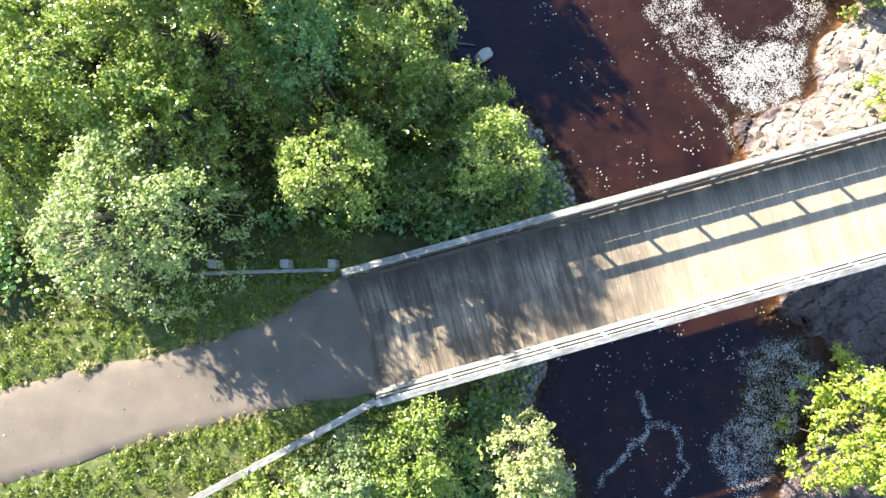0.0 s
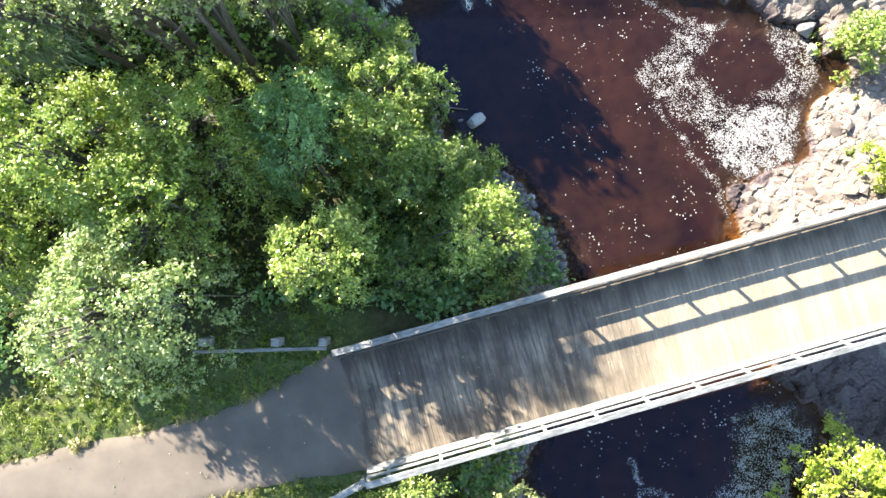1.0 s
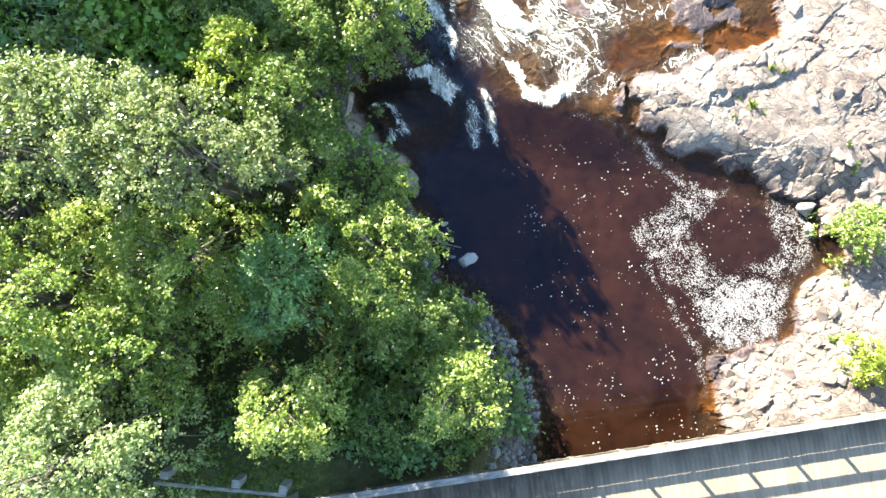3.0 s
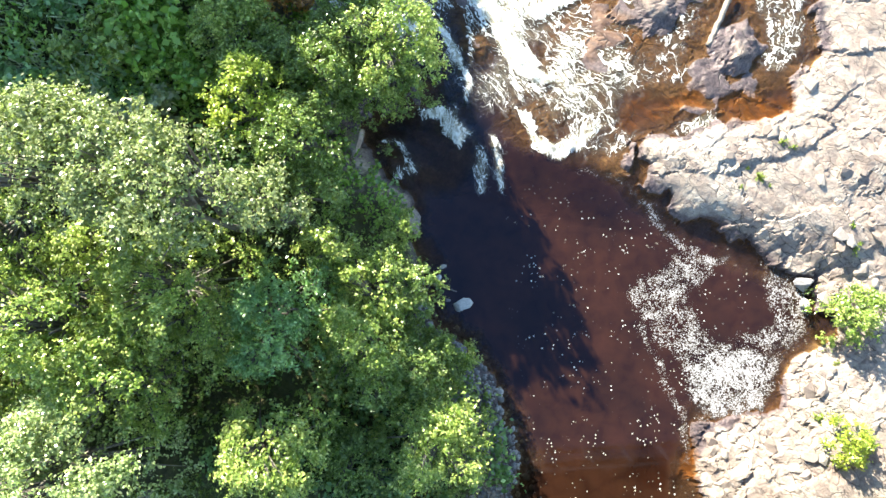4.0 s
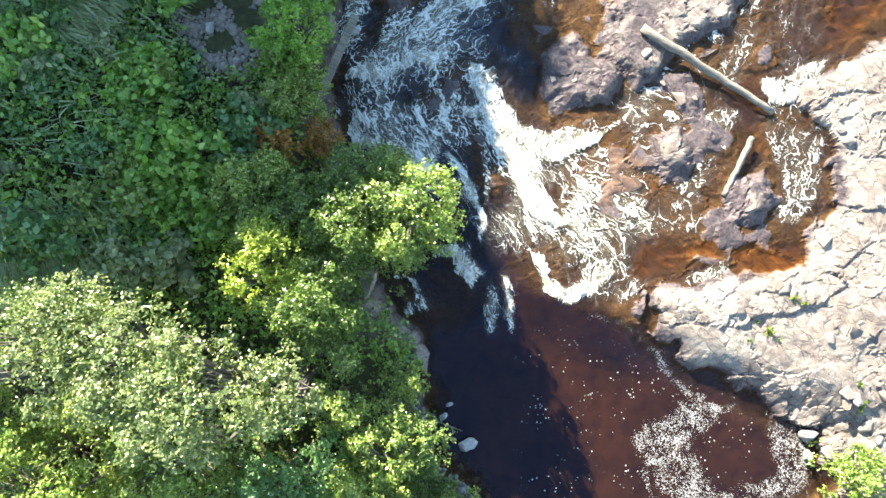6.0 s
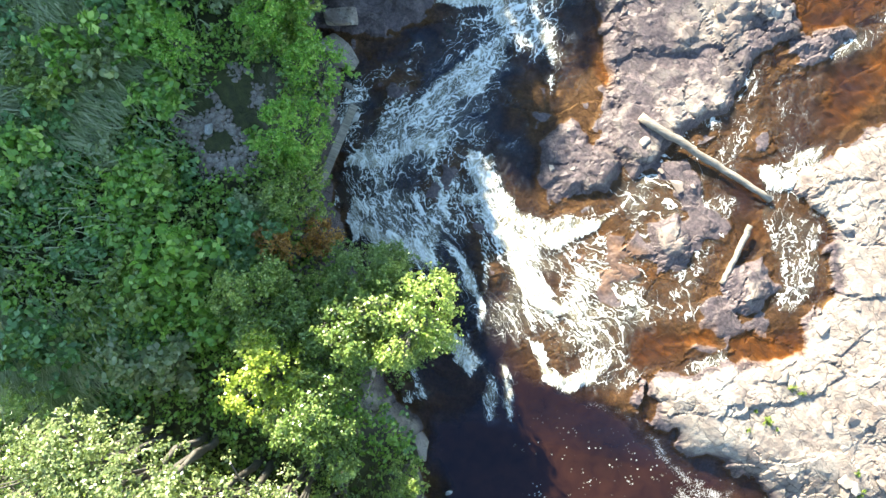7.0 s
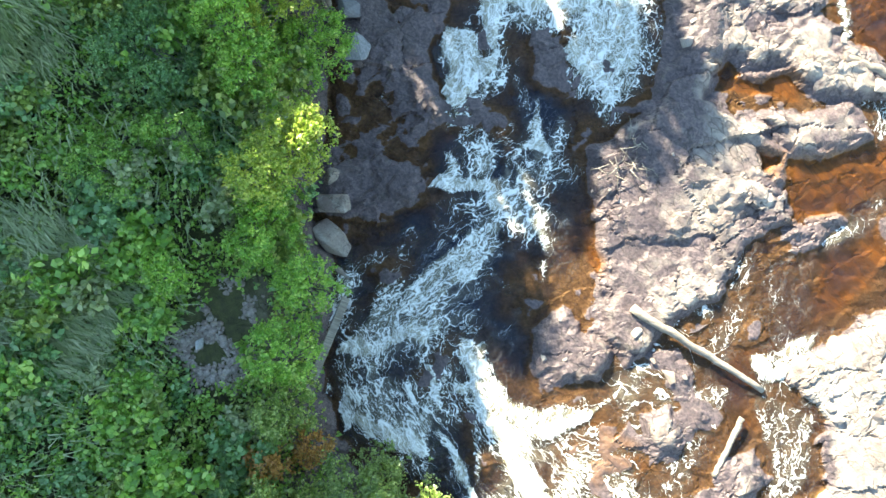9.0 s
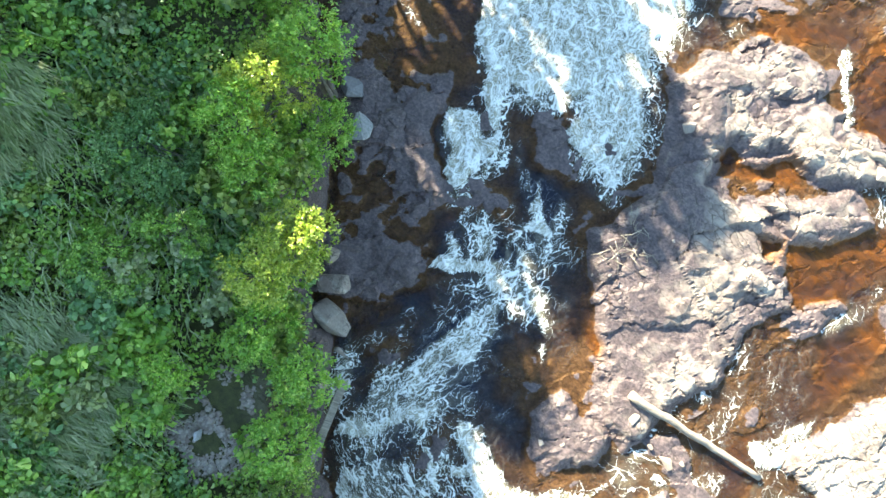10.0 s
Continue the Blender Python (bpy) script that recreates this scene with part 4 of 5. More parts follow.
def make_bridge():
    b = empty("footbridge", label="weathered timber footbridge with plank deck and board railings over the river", category="bridge")
    for v in (-1.45, -0.5, 0.5, 1.45):
        part("beam", box(U1 - U0 + 0.4, 0.22, 0.5), M_BEAM, b).matrix_world = on_bridge((U0 + U1) / 2, V_MID + v, DECK - 0.34)
    for u in (U0 + 0.2, U1 - 0.2):
        part("abutment", box(0.8, 4.2, 3.0, bevel=0.03), M_STONE, b, "rough stone abutment").matrix_world = on_bridge(u, V_MID, DECK - 2.1)
    for side in (1, -1):
        r = empty("railing")
        r.parent = b
        n = int((U1 - U0) / 1.545) + 1
        L = U1 - U0
        v0 = V_MID + side * (HALF + 0.03 - 1.07 * math.tan(LEAN_OUT))

        def leaning(u, out, up):
            return on_bridge(u, v0, DECK) @ Matrix.Rotation(-side * LEAN_OUT, 4, "X") @ Matrix.Translation((0, side * out, up))

        post = None
        for i in range(n):
            if post is None:
                p = post = part("post", box(0.10, 0.07, 1.36, bevel=0.008), M_RAIL, r)
            else:
                p = new("post", post.data)
                p.parent = r
            p.matrix_world = leaning(U0 + (0.06 if i == 0 else 0.65 + (i - 1) * 1.545), 0.0, 0.40)
        part("top_rail", box(L, 0.19, 0.055), M_RAIL, r).matrix_world = leaning(U0 + L / 2, 0.0, 1.085)
        # the upper railing's boards have their shade in the colour
        part("middle_board", box(L, 0.035, 0.15), M_SHADED_BOARD if side > 0 else M_RAIL, r).matrix_world = leaning(U0 + L / 2, -0.02, 0.615)
        part("lower_board", box(L, 0.035, 0.225), M_SHADED_BOARD if side > 0 else M_RAIL, r).matrix_world = leaning(U0 + L / 2, -0.065, 0.37)
        part("lower_board", box(L, 0.035, 0.225), M_SHADED_BOARD if side > 0 else M_RAIL, r).matrix_world = leaning(U0 + L / 2, -0.065, 0.14)
    return b


def make_planks(b):
    """Cross planks of the deck, each its own board on a few shared meshes."""
    kinds = []
    for k in range(5):
        kinds.append(bpy.data.meshes.new("plank"))
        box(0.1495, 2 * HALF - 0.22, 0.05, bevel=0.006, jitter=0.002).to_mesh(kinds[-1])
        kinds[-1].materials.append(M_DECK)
    n = int((U1 - U0) / 0.152)
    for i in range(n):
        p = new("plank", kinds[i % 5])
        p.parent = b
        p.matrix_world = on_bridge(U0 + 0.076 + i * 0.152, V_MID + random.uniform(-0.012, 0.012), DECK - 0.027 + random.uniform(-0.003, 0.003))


bridge = make_bridge()


# ---- path ----
def make_path():
    bm = bmesh.new()
    n = len(PATH_EDGE) // 2
    top, bot = PATH_EDGE[:n], PATH_EDGE[n:][::-1]
    rows = []
    for (a, b), (c, d), (a2, b2), (c2, d2) in zip(top, bot, top[1:], bot[1:]):
        for s in np.linspace(0, 1, 12, endpoint=False):
            rows.append(((a + (a2 - a) * s, b + (b2 - b) * s), (c + (c2 - c) * s, d + (d2 - d) * s)))
    rows.append((top[-1], bot[-1]))
    grid = []
    for p, q in rows:
        line = []
        for k in range(15):
            s = k / 14
            x, y = p[0] + (q[0] - p[0]) * s, p[1] + (q[1] - p[1]) * s
            if k in (0, 14) and x > -30:
                x, y = x, y + 0.07 * noise.noise((x * 1.3, y * 1.3, 1)) + 0.03 * noise.noise((x * 6, y * 6, 1))
            line.append(bm.verts.new((x, y, GRADE + 0.035 + 0.035 * math.sin(math.pi * s) - (0.06 if k in (0, 14) else 0))))
        grid.append(line)
    for a, b in zip(grid, grid[1:]):
        for i in range(14):
            bm.faces.new((a[i], a[i + 1], b[i + 1], b[i])).smooth = True
    bmesh.ops.recalc_face_normals(bm, faces=bm.faces)
    ob = part("path", bm, M_ASPHALT)
    return tagged(ob, "worn grey-brown asphalt footpath leading onto the bridge", "path", kind="structure")


make_path()


# ---- trees ----
def leaf_cloud(name, centres, radii, count, size, material, up=0.55, squash=0.8, seed=1, long=1.5):
    """Many small folded leaves round clump centres, as one mesh."""
    g = np.random.default_rng(seed)
    c, r = np.asarray(centres, float), np.asarray(radii, float)
    w = r ** 2
    pick = g.choice(len(c), count, p=w / w.sum())
    # twigs spring from each clump, mostly outwards and up, and carry the leaves along them
    twigs = 11
    way = g.normal(size=(len(c), twigs, 3))
    way /= np.linalg.norm(way, axis=2, keepdims=True)
    way[:, :, 2] = np.where(g.random((len(c), twigs)) < 0.6, np.abs(way[:, :, 2]), way[:, :, 2])
    reach = g.uniform(0.55, 1.6, (len(c), twigs))
    which = g.integers(0, twigs, count)
    d = way[pick, which] + 0.16 * g.normal(size=(count, 3))
    rad = reach[pick, which] * (0.12 + 0.88 * g.random(count) ** 0.62)
    pos = c[pick] + d * (rad * r[pick])[:, None] * np.array([1, 1, squash])
    nrm = d * (1 - up) + np.array([0, 0, up]) + 0.32 * np.array(SUN_DIR) + 0.55 * g.normal(size=(count, 3))
    nrm /= np.linalg.norm(nrm, axis=1, keepdims=True)
    t = np.cross(nrm, g.normal(size=(count, 3)))
    t /= np.linalg.norm(t, axis=1, keepdims=True)
    b = np.cross(nrm, t)
    s = size * g.uniform(0.6, 1.3, count)[:, None]
    v = np.stack([pos - t * s * long / 2, pos + b * s / 2 + nrm * s * 0.12, pos + t * s * long / 2, pos - b * s / 2 + nrm * s * 0.12], 1).reshape(-1, 3)
    me = bpy.data.meshes.new(name)
    me.vertices.add(len(v))
    me.vertices.foreach_set("co", v.ravel().astype(np.float32))
    me.loops.add(count * 4)
    me.loops.foreach_set("vertex_index", np.arange(count * 4, dtype=np.int32))
    me.polygons.add(count)
    me.polygons.foreach_set("loop_start", np.arange(0, count * 4, 4, dtype=np.int32))
    me.update(calc_edges=True)
    me.materials.append(material)
    return me


def make_tree(x, y, top, radius, leaf, label, depth=2.0, size=0.06, lean=(0, 0), seed=1, category="tree", name="tree", stems=3, density=1750, spread=1.0):
    """A broad-leaved tree or bush whose crown reaches to top: stems, limbs and a ragged crown of leaf clumps. (x, y) is the crown's middle."""
    g = random.Random(seed)
    bx, by = x - lean[0], y - lean[1]
    z0 = height(bx, by)
    tall = max(top - z0, 0.5)
    ob = empty(name, bx, by, z0, label, category)
    drop = min(radius * depth, tall * 0.8)
    clumps = int(36 + 66 * radius ** 2)
    lobes = [(g.uniform(0, 6.28), g.uniform(0.5, 0.95), g.uniform(0.22, 0.42), g.uniform(-0.25, 0.2)) for _ in range(6)]
    cs, rs = [], []
    for k in range(clumps):
        if k % 2 == 0:
            a0, d0, w, e = lobes[(k // 2) % 6]
            px, py = d0 * math.cos(a0) + g.gauss(0, w * 0.55), d0 * math.sin(a0) + g.gauss(0, w * 0.55)
            d = math.hypot(px, py)
            hz = e + math.sqrt(max(0.0, 1 - min(d, 1.0) ** 2)) * 0.8 - 0.5 * ((px - d0 * math.cos(a0)) ** 2 + (py - d0 * math.sin(a0)) ** 2) / w
        else:
            a, d = g.uniform(0, 6.28), (0.45 if k % 8 == 1 else 1.02) * math.sqrt(g.random())
            px, py = d * math.cos(a), d * math.sin(a)
            hz = math.sqrt(max(0.0, 1 - min(d, 1.0) ** 2)) * g.uniform(0.35, 1.0) - g.uniform(0, 0.6) * d
        cs.append((lean[0] + px * radius * spread, lean[1] + py * radius * spread, tall - drop + hz * drop))
        rs.append(g.uniform(0.12, 0.38) * (0.5 + 0.22 * radius))
    over = max(c[2] + r * 0.5 for c, r in zip(cs, rs)) - tall
    cs = [(a, b, max(c - over, 0.18)) for a, b, c in cs]
    bm = bmesh.new()
    thick = 0.016 * tall + 0.02
    for s in range(stems):
        a = 6.28 * s / stems + g.random()
        foot = Vector((0.12 * radius * math.cos(a), 0.12 * radius * math.sin(a), -0.15))
        tip = Vector((lean[0] + 0.3 * radius * math.cos(a), lean[1] + 0.3 * radius * math.sin(a), tall * 0.78))
        pts = [foot.lerp(tip, k / 5) + Vector((g.uniform(-.06, .06), g.uniform(-.06, .06), 0)) * tall * 0.25 * (k > 0) for k in range(6)]
        tube(pts, [thick * (1 - 0.15 * k) for k in range(6)], 6, bm, 0.1)
        for q in range(s, len(cs), stems):
            if (q // stems) % 4 == 0:
                k = 2 + q % 3
                p, e = pts[k], Vector(cs[q])
                m = p.lerp(e, 0.5) + Vector((0, 0, 0.04 * tall))
                tube([p, m, e], [thick * 0.45, thick * 0.28, thick * 0.1], 4, bm)
    part("trunk", bm, M_BARK, ob)
    part("crown", leaf_cloud("crown", cs, rs, int(density * math.pi * radius ** 2), size, LEAF[leaf], up=0.35, seed=seed), LEAF[leaf], ob)
    return ob


TREE_SEED = itertools.count(101)
BUSH_SEED = itertools.count(301)


def wood_tree(x, y, top, r, leaf, label):
    airy = leaf == "grey"
    make_tree(x, y, top, r, leaf, label, seed=next(TREE_SEED), depth=0.95 if airy else 2.0, density=1050 if airy else 1480)


def bush(x, y, top, r, leaf, label):
    make_tree(x, y, top, r, leaf, label, seed=next(BUSH_SEED), category="bush", name="bush", stems=4, depth=1.2, density=2600 if r == 2.0 else 1550)


wood_tree(-7.5, 0.1, 8, 2.45, "willow", "broad silvery-green willow beside the grass verge")
wood_tree(-2.75, 1.6, 7.0, 1.5, "birch", "round bright green birch beside the bridge")
wood_tree(1.6, 2.2, 5.4, 1.9, "birch", "yellow-green alder over the pebble bank")
wood_tree(-0.4, 1, 3.9, 1.4, "alder", "dark green alder in the shade beside the bridge")
wood_tree(-1, 4.4, 4.9, 1.65, "alder", "leafy green alder among others on the bank")
wood_tree(-3.4, 5.3, 6.7, 1.8, "blue", "dense dark bluish-green alder on the bank")
wood_tree(-1, 6.7, 4.9, 1.3, "birch", "light green alder at the pool's edge")
wood_tree(-3.5, 15, 4.2, 1.1, "alder", "dark green alder at the cascade's edge")
wood_tree(-3.9, 11.6, 5, 1, "alder", "shaded alder above the ledge")
wood_tree(-1.1, 5.1, 5.8, 1.35, "birch", "slender yellow-green birch among alders")
wood_tree(0.7, 4.6, 4.2, 1.3, "alder", "low green alder over the pool's edge")
wood_tree(-6.1, 5.2, 7.1, 2.6, "birch", "large fresh green alder in the wood")
wood_tree(-8.9, 4.5, 7.9, 2.4, "birch", "tall light green birch in the wood")
wood_tree(-7, 2.7, 7.2, 2.1, "birch", "light green alder behind the willow")
wood_tree(-11.6, 2.6, 7.4, 2.3, "birch", "yellow-green birch at the wood's edge")
wood_tree(-12.4, 6.2, 8, 2.5, "birch", "broad sunlit birch in the wood")
wood_tree(-5.6, 7.8, 9.6, 1.65, "grey", "tall olive-grey aspen above the wood")
wood_tree(-7.5, 8.2, 9.3, 1.6, "grey", "olive-grey aspen with a pale crown")
wood_tree(-4, 8.2, 7.5, 1, "grey", "smaller olive-grey aspen beside the taller one")
wood_tree(-9.2, 8, 9, 1.8, "grey", "pale grey-green aspen at the wood's edge")
wood_tree(-6.3, 12.6, 4.9, 1.5, "alder", "fresh green young birch on the slope")
wood_tree(-2.2, 14, 6.1, 1.7, "birch", "yellow-green birch leaning over the waterfall")
wood_tree(-4.1, 13, 5.6, 1.5, "alder", "green alder above the waterfall")
wood_tree(-3.5, 9.2, 5, 0.95, "alder", "green alder above the stone ledge")
wood_tree(-2.8, 7.7, 5, 0.95, "birch", "light green alder above the pool")
wood_tree(-4.2, 10.5, 6.2, 1.45, "alder", "shaded green alder in the wood")
bush(-0.75, 8.7, 3, 0.6, "birch", "light green bush over the ledge")
bush(-2.7, 13.5, 4.6, 1.5, "alder", "dense green alder bush below the birch")
bush(-3.7, 14.6, 4.6, 1.2, "alder", "dark alder bush on the cascade's bank")
bush(0.1, 6.7, 3.5, 0.95, "alder", "low alder bush at the pool's edge")
bush(1.1, 4.6, 2.5, 1, "alder", "shaded alder bush above the pebbles")
bush(2.3, 5, 1.5, 0.5, "birch", "small bright bush on the pebbles")
bush(-0.4, -6.4, 4.3, 1.75, "birch", "bright green bush below the bridge railing")
bush(2.75, -6.8, 4, 1.35, "pale", "pale yellow-green willow bush below the bridge")
bush(-2.6, -7, 4.4, 1.4, "willow", "pale green bush beside the path fence")
bush(-4.6, -8.1, 4.6, 1.3, "birch", "green bush behind the path fence")
bush(13.8, -6.1, 4, 2, "yellow", "sunlit yellow-green bush among the rocks")
bush(-5.85, 11.2, 6, 1.2, "yellow", "yellowing young birch on the slope")
bush(-6.9, 13.4, 5, 1.25, "birch", "light green birch bush on the slope")
bush(-4.9, 13.6, 3.8, 1, "birch", "leafy green bush on the slope")
bush(-7, 15, 3.7, 0.8, "rust", "rust-red autumn bush among green ones")
bush(-5.8, 15.7, 3.1, 0.65, "rust", "small rust-red bush on the bank's edge")
bush(-7.2, 20.9, 4.9, 0.95, "lime", "bright yellow-green bush on the bank's edge")
bush(-7.2, 18.6, 5, 1.05, "lime", "fresh green bush with yellow tips")
bush(-6.9, 16.8, 4.1, 1.1, "birch", "soft green bush on the bank's edge")
bush(-9.7, 14.2, 4.2, 0.6, "lime", "small vivid lime-green sapling")
bush(-11.1, 20.2, 5.4, 0.7, "lime", "pale yellowish sapling among herbs")
bush(-9.1, 23, 4.8, 1.1, "lime", "green bush on the shaded slope")
bush(-10.5, 29.3, 6.9, 1.3, "yellow", "yellow-topped birch on the bank's edge")
bush(-11, 28, 7.0, 1.15, "lime", "light green birch on the bank's edge")
bush(-10.3, 26.8, 6.2, 1.05, "lime", "vivid green rounded bush on the bank")
bush(-8.6, 25.1, 6.0, 1.2, "yellow", "yellow-tipped birch over the dark rocks")
bush(-9.2, 23.8, 6.4, 1, "yellow", "sunlit yellow-green birch bush")
bush(-9, 22.1, 5.2, 1.15, "lime", "light green bush below the yellow birch")
bush(-9.3, 28.7, 4.2, 1.3, "lime", "dark green bush over the wet rock")
bush(-9.7, 30.9, 7.0, 1.2, "lime", "bright green bush at the cliff's edge")
bush(-11.2, 33.6, 6.6, 1.5, "lime", "green bush at the cliff's top")
bush(-13.9, 26.5, 5.7, 1.7, "blue", "dense bluish-green willow scrub on the bank")
bush(-12.2, 24.4, 5.3, 1.1, "herb", "green bush among the scrub")
bush(-13.9, 23, 5.2, 1.4, "herb", "low green scrub bush")
bush(15.5, 9.4, 2.1, 1.1, "birch", "bright green bush on the sunlit rock")
bush(16, 5, 1.7, 0.8, "yellow", "low yellow-green bush on the sunlit rock")


SWARDS = [[(-17.5, 20.7), (-15.4, 21.2), (-13.2, 20.5), (-12.4, 18.3), (-13.6, 16.6), (-16.2, 16.6)],
          [(-20.0, 28.0), (-17.4, 27.8), (-16.2, 25.4), (-19.0, 23.8)],
          [(-15.6, 10.8), (-13.5, 11.0), (-11.6, 10.1), (-11.8, 8.2), (-14.5, 7.6)]]
SCREE = [(-11.2, 18.4), (-10.5, 19.4), (-9.4, 20.5), (-8.4, 21.2), (-7.8, 19.8), (-7.9, 18.0), (-8.6, 16.6), (-10.2, 16.9)]


def make_scrub():
    """Knee-high leafy clumps on the shaded bank: a few kinds, set out again and again."""
    g = random.Random(77)
    kinds = []
    for k, leaf in enumerate(("herb", "blue", "birch", "herb", "birch", "dry")):
        bm = bmesh.new()
        cs = [(g.gauss(0, 0.28), g.gauss(0, 0.28), g.uniform(0.25, 0.75)) for _ in range(14)]
        for c in cs[:7]:
            tube([(0, 0, -0.1), (c[0] * 0.5, c[1] * 0.5, c[2] * 0.6), c], [0.014, 0.01, 0.004], 4, bm)
        label = ("leafy green scrub clump on the shaded bank", "bluish-green fern clump on the shaded bank", "light green leafy clump on the bank",
                 "dense green herb clump on the bank", "broad yellow-green leafy clump among grass", "pale yellowish herb clump among grass")[k]
        ob = empty("shrub", -18.5 - k, 14, height(-18.5 - k, 14), label, "shrub", "scrub clumps on the bank")
        part("stems", bm, M_BARK, ob)
        part("leaves", leaf_cloud("leaves", cs, [g.uniform(0.16, 0.3) for _ in cs], 1000, 0.11, LEAF[leaf], up=0.5, seed=900 + k), LEAF[leaf], ob)
        kinds.append(ob)
    placed = 0
    while placed < 95:
        x, y = g.uniform(-18, -6.8), g.uniform(9.5, 36)
        d = float(inside(np.array([x]), np.array([y]), LEFT_BANK)[0])
        if d < 0.9 or inside(np.array([x]), np.array([y]), SCREE)[0] > -0.3:
            continue
        s = g.uniform(0.8, 1.8)
        k = copy_thing(kinds[g.randrange(6)], pose(x, y, height(x, y), 0, 0, g.uniform(0, 360)))
        k.scale = (s, s, s * g.uniform(0.7, 1.2))
        placed += 1


make_scrub()

# the wood that stands upstream on the high bank and shades the gorge
for n, (x, y) in enumerate([(-29, 20), (-26.5, 24), (-24.5, 28), (-28.5, 29), (-24, 33.2), (-26.5, 34), (-22.4, 37.4), (-24.5, 39), (-19, 40), (-22, 44), (-17, 44.5), (-20, 48.5), (-14.8, 49), (-18, 53), (-12.6, 53.5), (-22.8, 29), (-23, 26.2), (-23.4, 34.4)]):
    make_tree(x, y, height(x, y) + 9.0 + 1.2 * math.sin(n * 2.3) + (2.3 if 3 < x + y < 12 else -1.4 if x == -19 else -1.0 if 12 <= x + y < 20 else 0), 2.6, "alder", "tall green alder in the wood upstream", seed=501 + n, size=0.24, density=230, depth=1.5, stems=2)


for n, (x, y) in enumerate([(-22.3, 26.5), (-22, 29.8), (-22.2, 32.6), (-21.8, 35.2)]):
    make_tree(x, y, height(x, y) + 6.8, 2.0, "alder", "green alder at the edge of the wood upstream", seed=551 + n, size=0.2, density=300, depth=2.4, stems=2)


# ---- undergrowth ----
def make_undergrowth(name, label, leaf, count, size, where, tall, seed, long=1.5, up=0.5, category="undergrowth"):
    """Herbs, ferns and grass that nobody could count: leaf tufts over the ground where the given mask is high."""
    g = np.random.default_rng(seed)
    x, y = g.uniform(-20, 17, 40000), g.uniform(-10, 38, 40000)
    ok = g.random(40000) < where(x, y) * clear_of_bridge(x, y)
    x, y = x[ok], y[ok]
    z = heights(x, y)
    r = g.uniform(0.12, 0.34, len(x)) * (0.6 + tall)
    hgt = tall * (0.35 + 0.9 * (fbm(x * 0.6, y * 0.6, 3, seed) + 0.5)) * g.uniform(0.5, 1.1, len(x))
    me = leaf_cloud(name, np.stack([x, y, z + hgt], 1), r, count, size, LEAF[leaf], up=up, squash=0.7, seed=seed, long=long)
    return tagged(part(name, me, LEAF[leaf]), label, category, kind="stuff")


def bank(x, y):
    return smooth(0.15, 0.7, inside(x, y, LEFT_BANK)) * smooth(0.15, 0.5, -inside(x, y, PATH_EDGE)) * (1 - smooth(1.0, 0.0, y) * smooth(3.4, 2.0, -inside(x, y, PATH_EDGE)))


def clear_of_bridge(x, y):
    u, v = x * BU.x + y * BU.y, x * BV.x + y * BV.y
    return 1 - smooth(-3.1, -2.9, u) * smooth(V_MID - HALF - 0.35, V_MID - HALF - 0.2, v) * smooth(V_MID + HALF + 0.3, V_MID + HALF + 0.15, v)


def patch(x, y, seed, lo, hi):
    return smooth(lo, hi, fbm(x * 0.28, y * 0.28, 3, seed))


def ragged(x, y, poly, soft=0.5):
    return smooth(-soft, soft, inside(x + 0.9 * fbm(x * 0.9, y * 0.9, 3, 67), y + 0.9 * fbm(x * 0.9, y * 0.9, 3, 68), poly))


def sward(x, y):
    return np.maximum.reduce([ragged(x, y, poly) for poly in SWARDS])


def scree(x, y):
    return ragged(x, y, SCREE, 0.35)


def make_tall_grass():
    """Long blades laid over by the wind, leaning with a slowly turning lie."""
    g = np.random.default_rng(44)
    x, y = g.uniform(-20.5, -11, 120000), g.uniform(7, 29, 120000)
    ok = g.random(120000) < np.maximum(sward(x, y), 0.05 * bank(x, y))
    x, y = x[ok][:18000], y[ok][:18000]
    n = len(x)
    lie = -0.35 + 2.2 * fbm(x * 0.22, y * 0.22, 2, 69) + 0.35 * g.normal(size=n)
    tall, w = g.uniform(0.45, 0.95, n), g.uniform(0.016, 0.032, n)
    d = np.stack([np.cos(lie), np.sin(lie), np.zeros(n)], 1)
    side = np.stack([-np.sin(lie), np.cos(lie), np.zeros(n)], 1) * w[:, None]
    root = np.stack([x, y, heights(x, y) + 0.1], 1)
    up = np.array([0, 0, 1.0])
    mid = root + d * (0.35 * tall)[:, None] + up * (0.55 * tall)[:, None]
    tip = root + d * tall[:, None] + up * (0.62 * tall * g.uniform(0.6, 1.1, n))[:, None]
    v = np.stack([root - side, root + side, mid + side * 0.8, mid - side * 0.8, tip + side * 0.2, tip - side * 0.2], 1).reshape(-1, 3)
    f = (np.arange(n) * 6)[:, None, None] + np.array([[0, 1, 2, 3], [3, 2, 4, 5]])[None]
    me = bpy.data.meshes.new("tall_grass")
    me.from_pydata(v.tolist(), [], f.reshape(-1, 4).tolist())
    return tagged(part("tall_grass", me, LEAF["dry"]), "pale bent dry grass on the upper bank", "grass", kind="stuff")


make_tall_grass()
make_undergrowth("undergrowth", "dense mid-green herbs and raspberry on the bank", "herb", 62000, 0.11, lambda x, y: bank(x, y) * 0.8 * smooth(7.5, 10, y) * (1 - 0.75 * sward(x, y)) * (1 - scree(x, y)), 0.45, 41)
make_undergrowth("undergrowth", "dark green woodland herbs under the alders", "alder", 16000, 0.10, lambda x, y: bank(x, y) * 0.8 * smooth(10, 7.5, y), 0.35, 40)
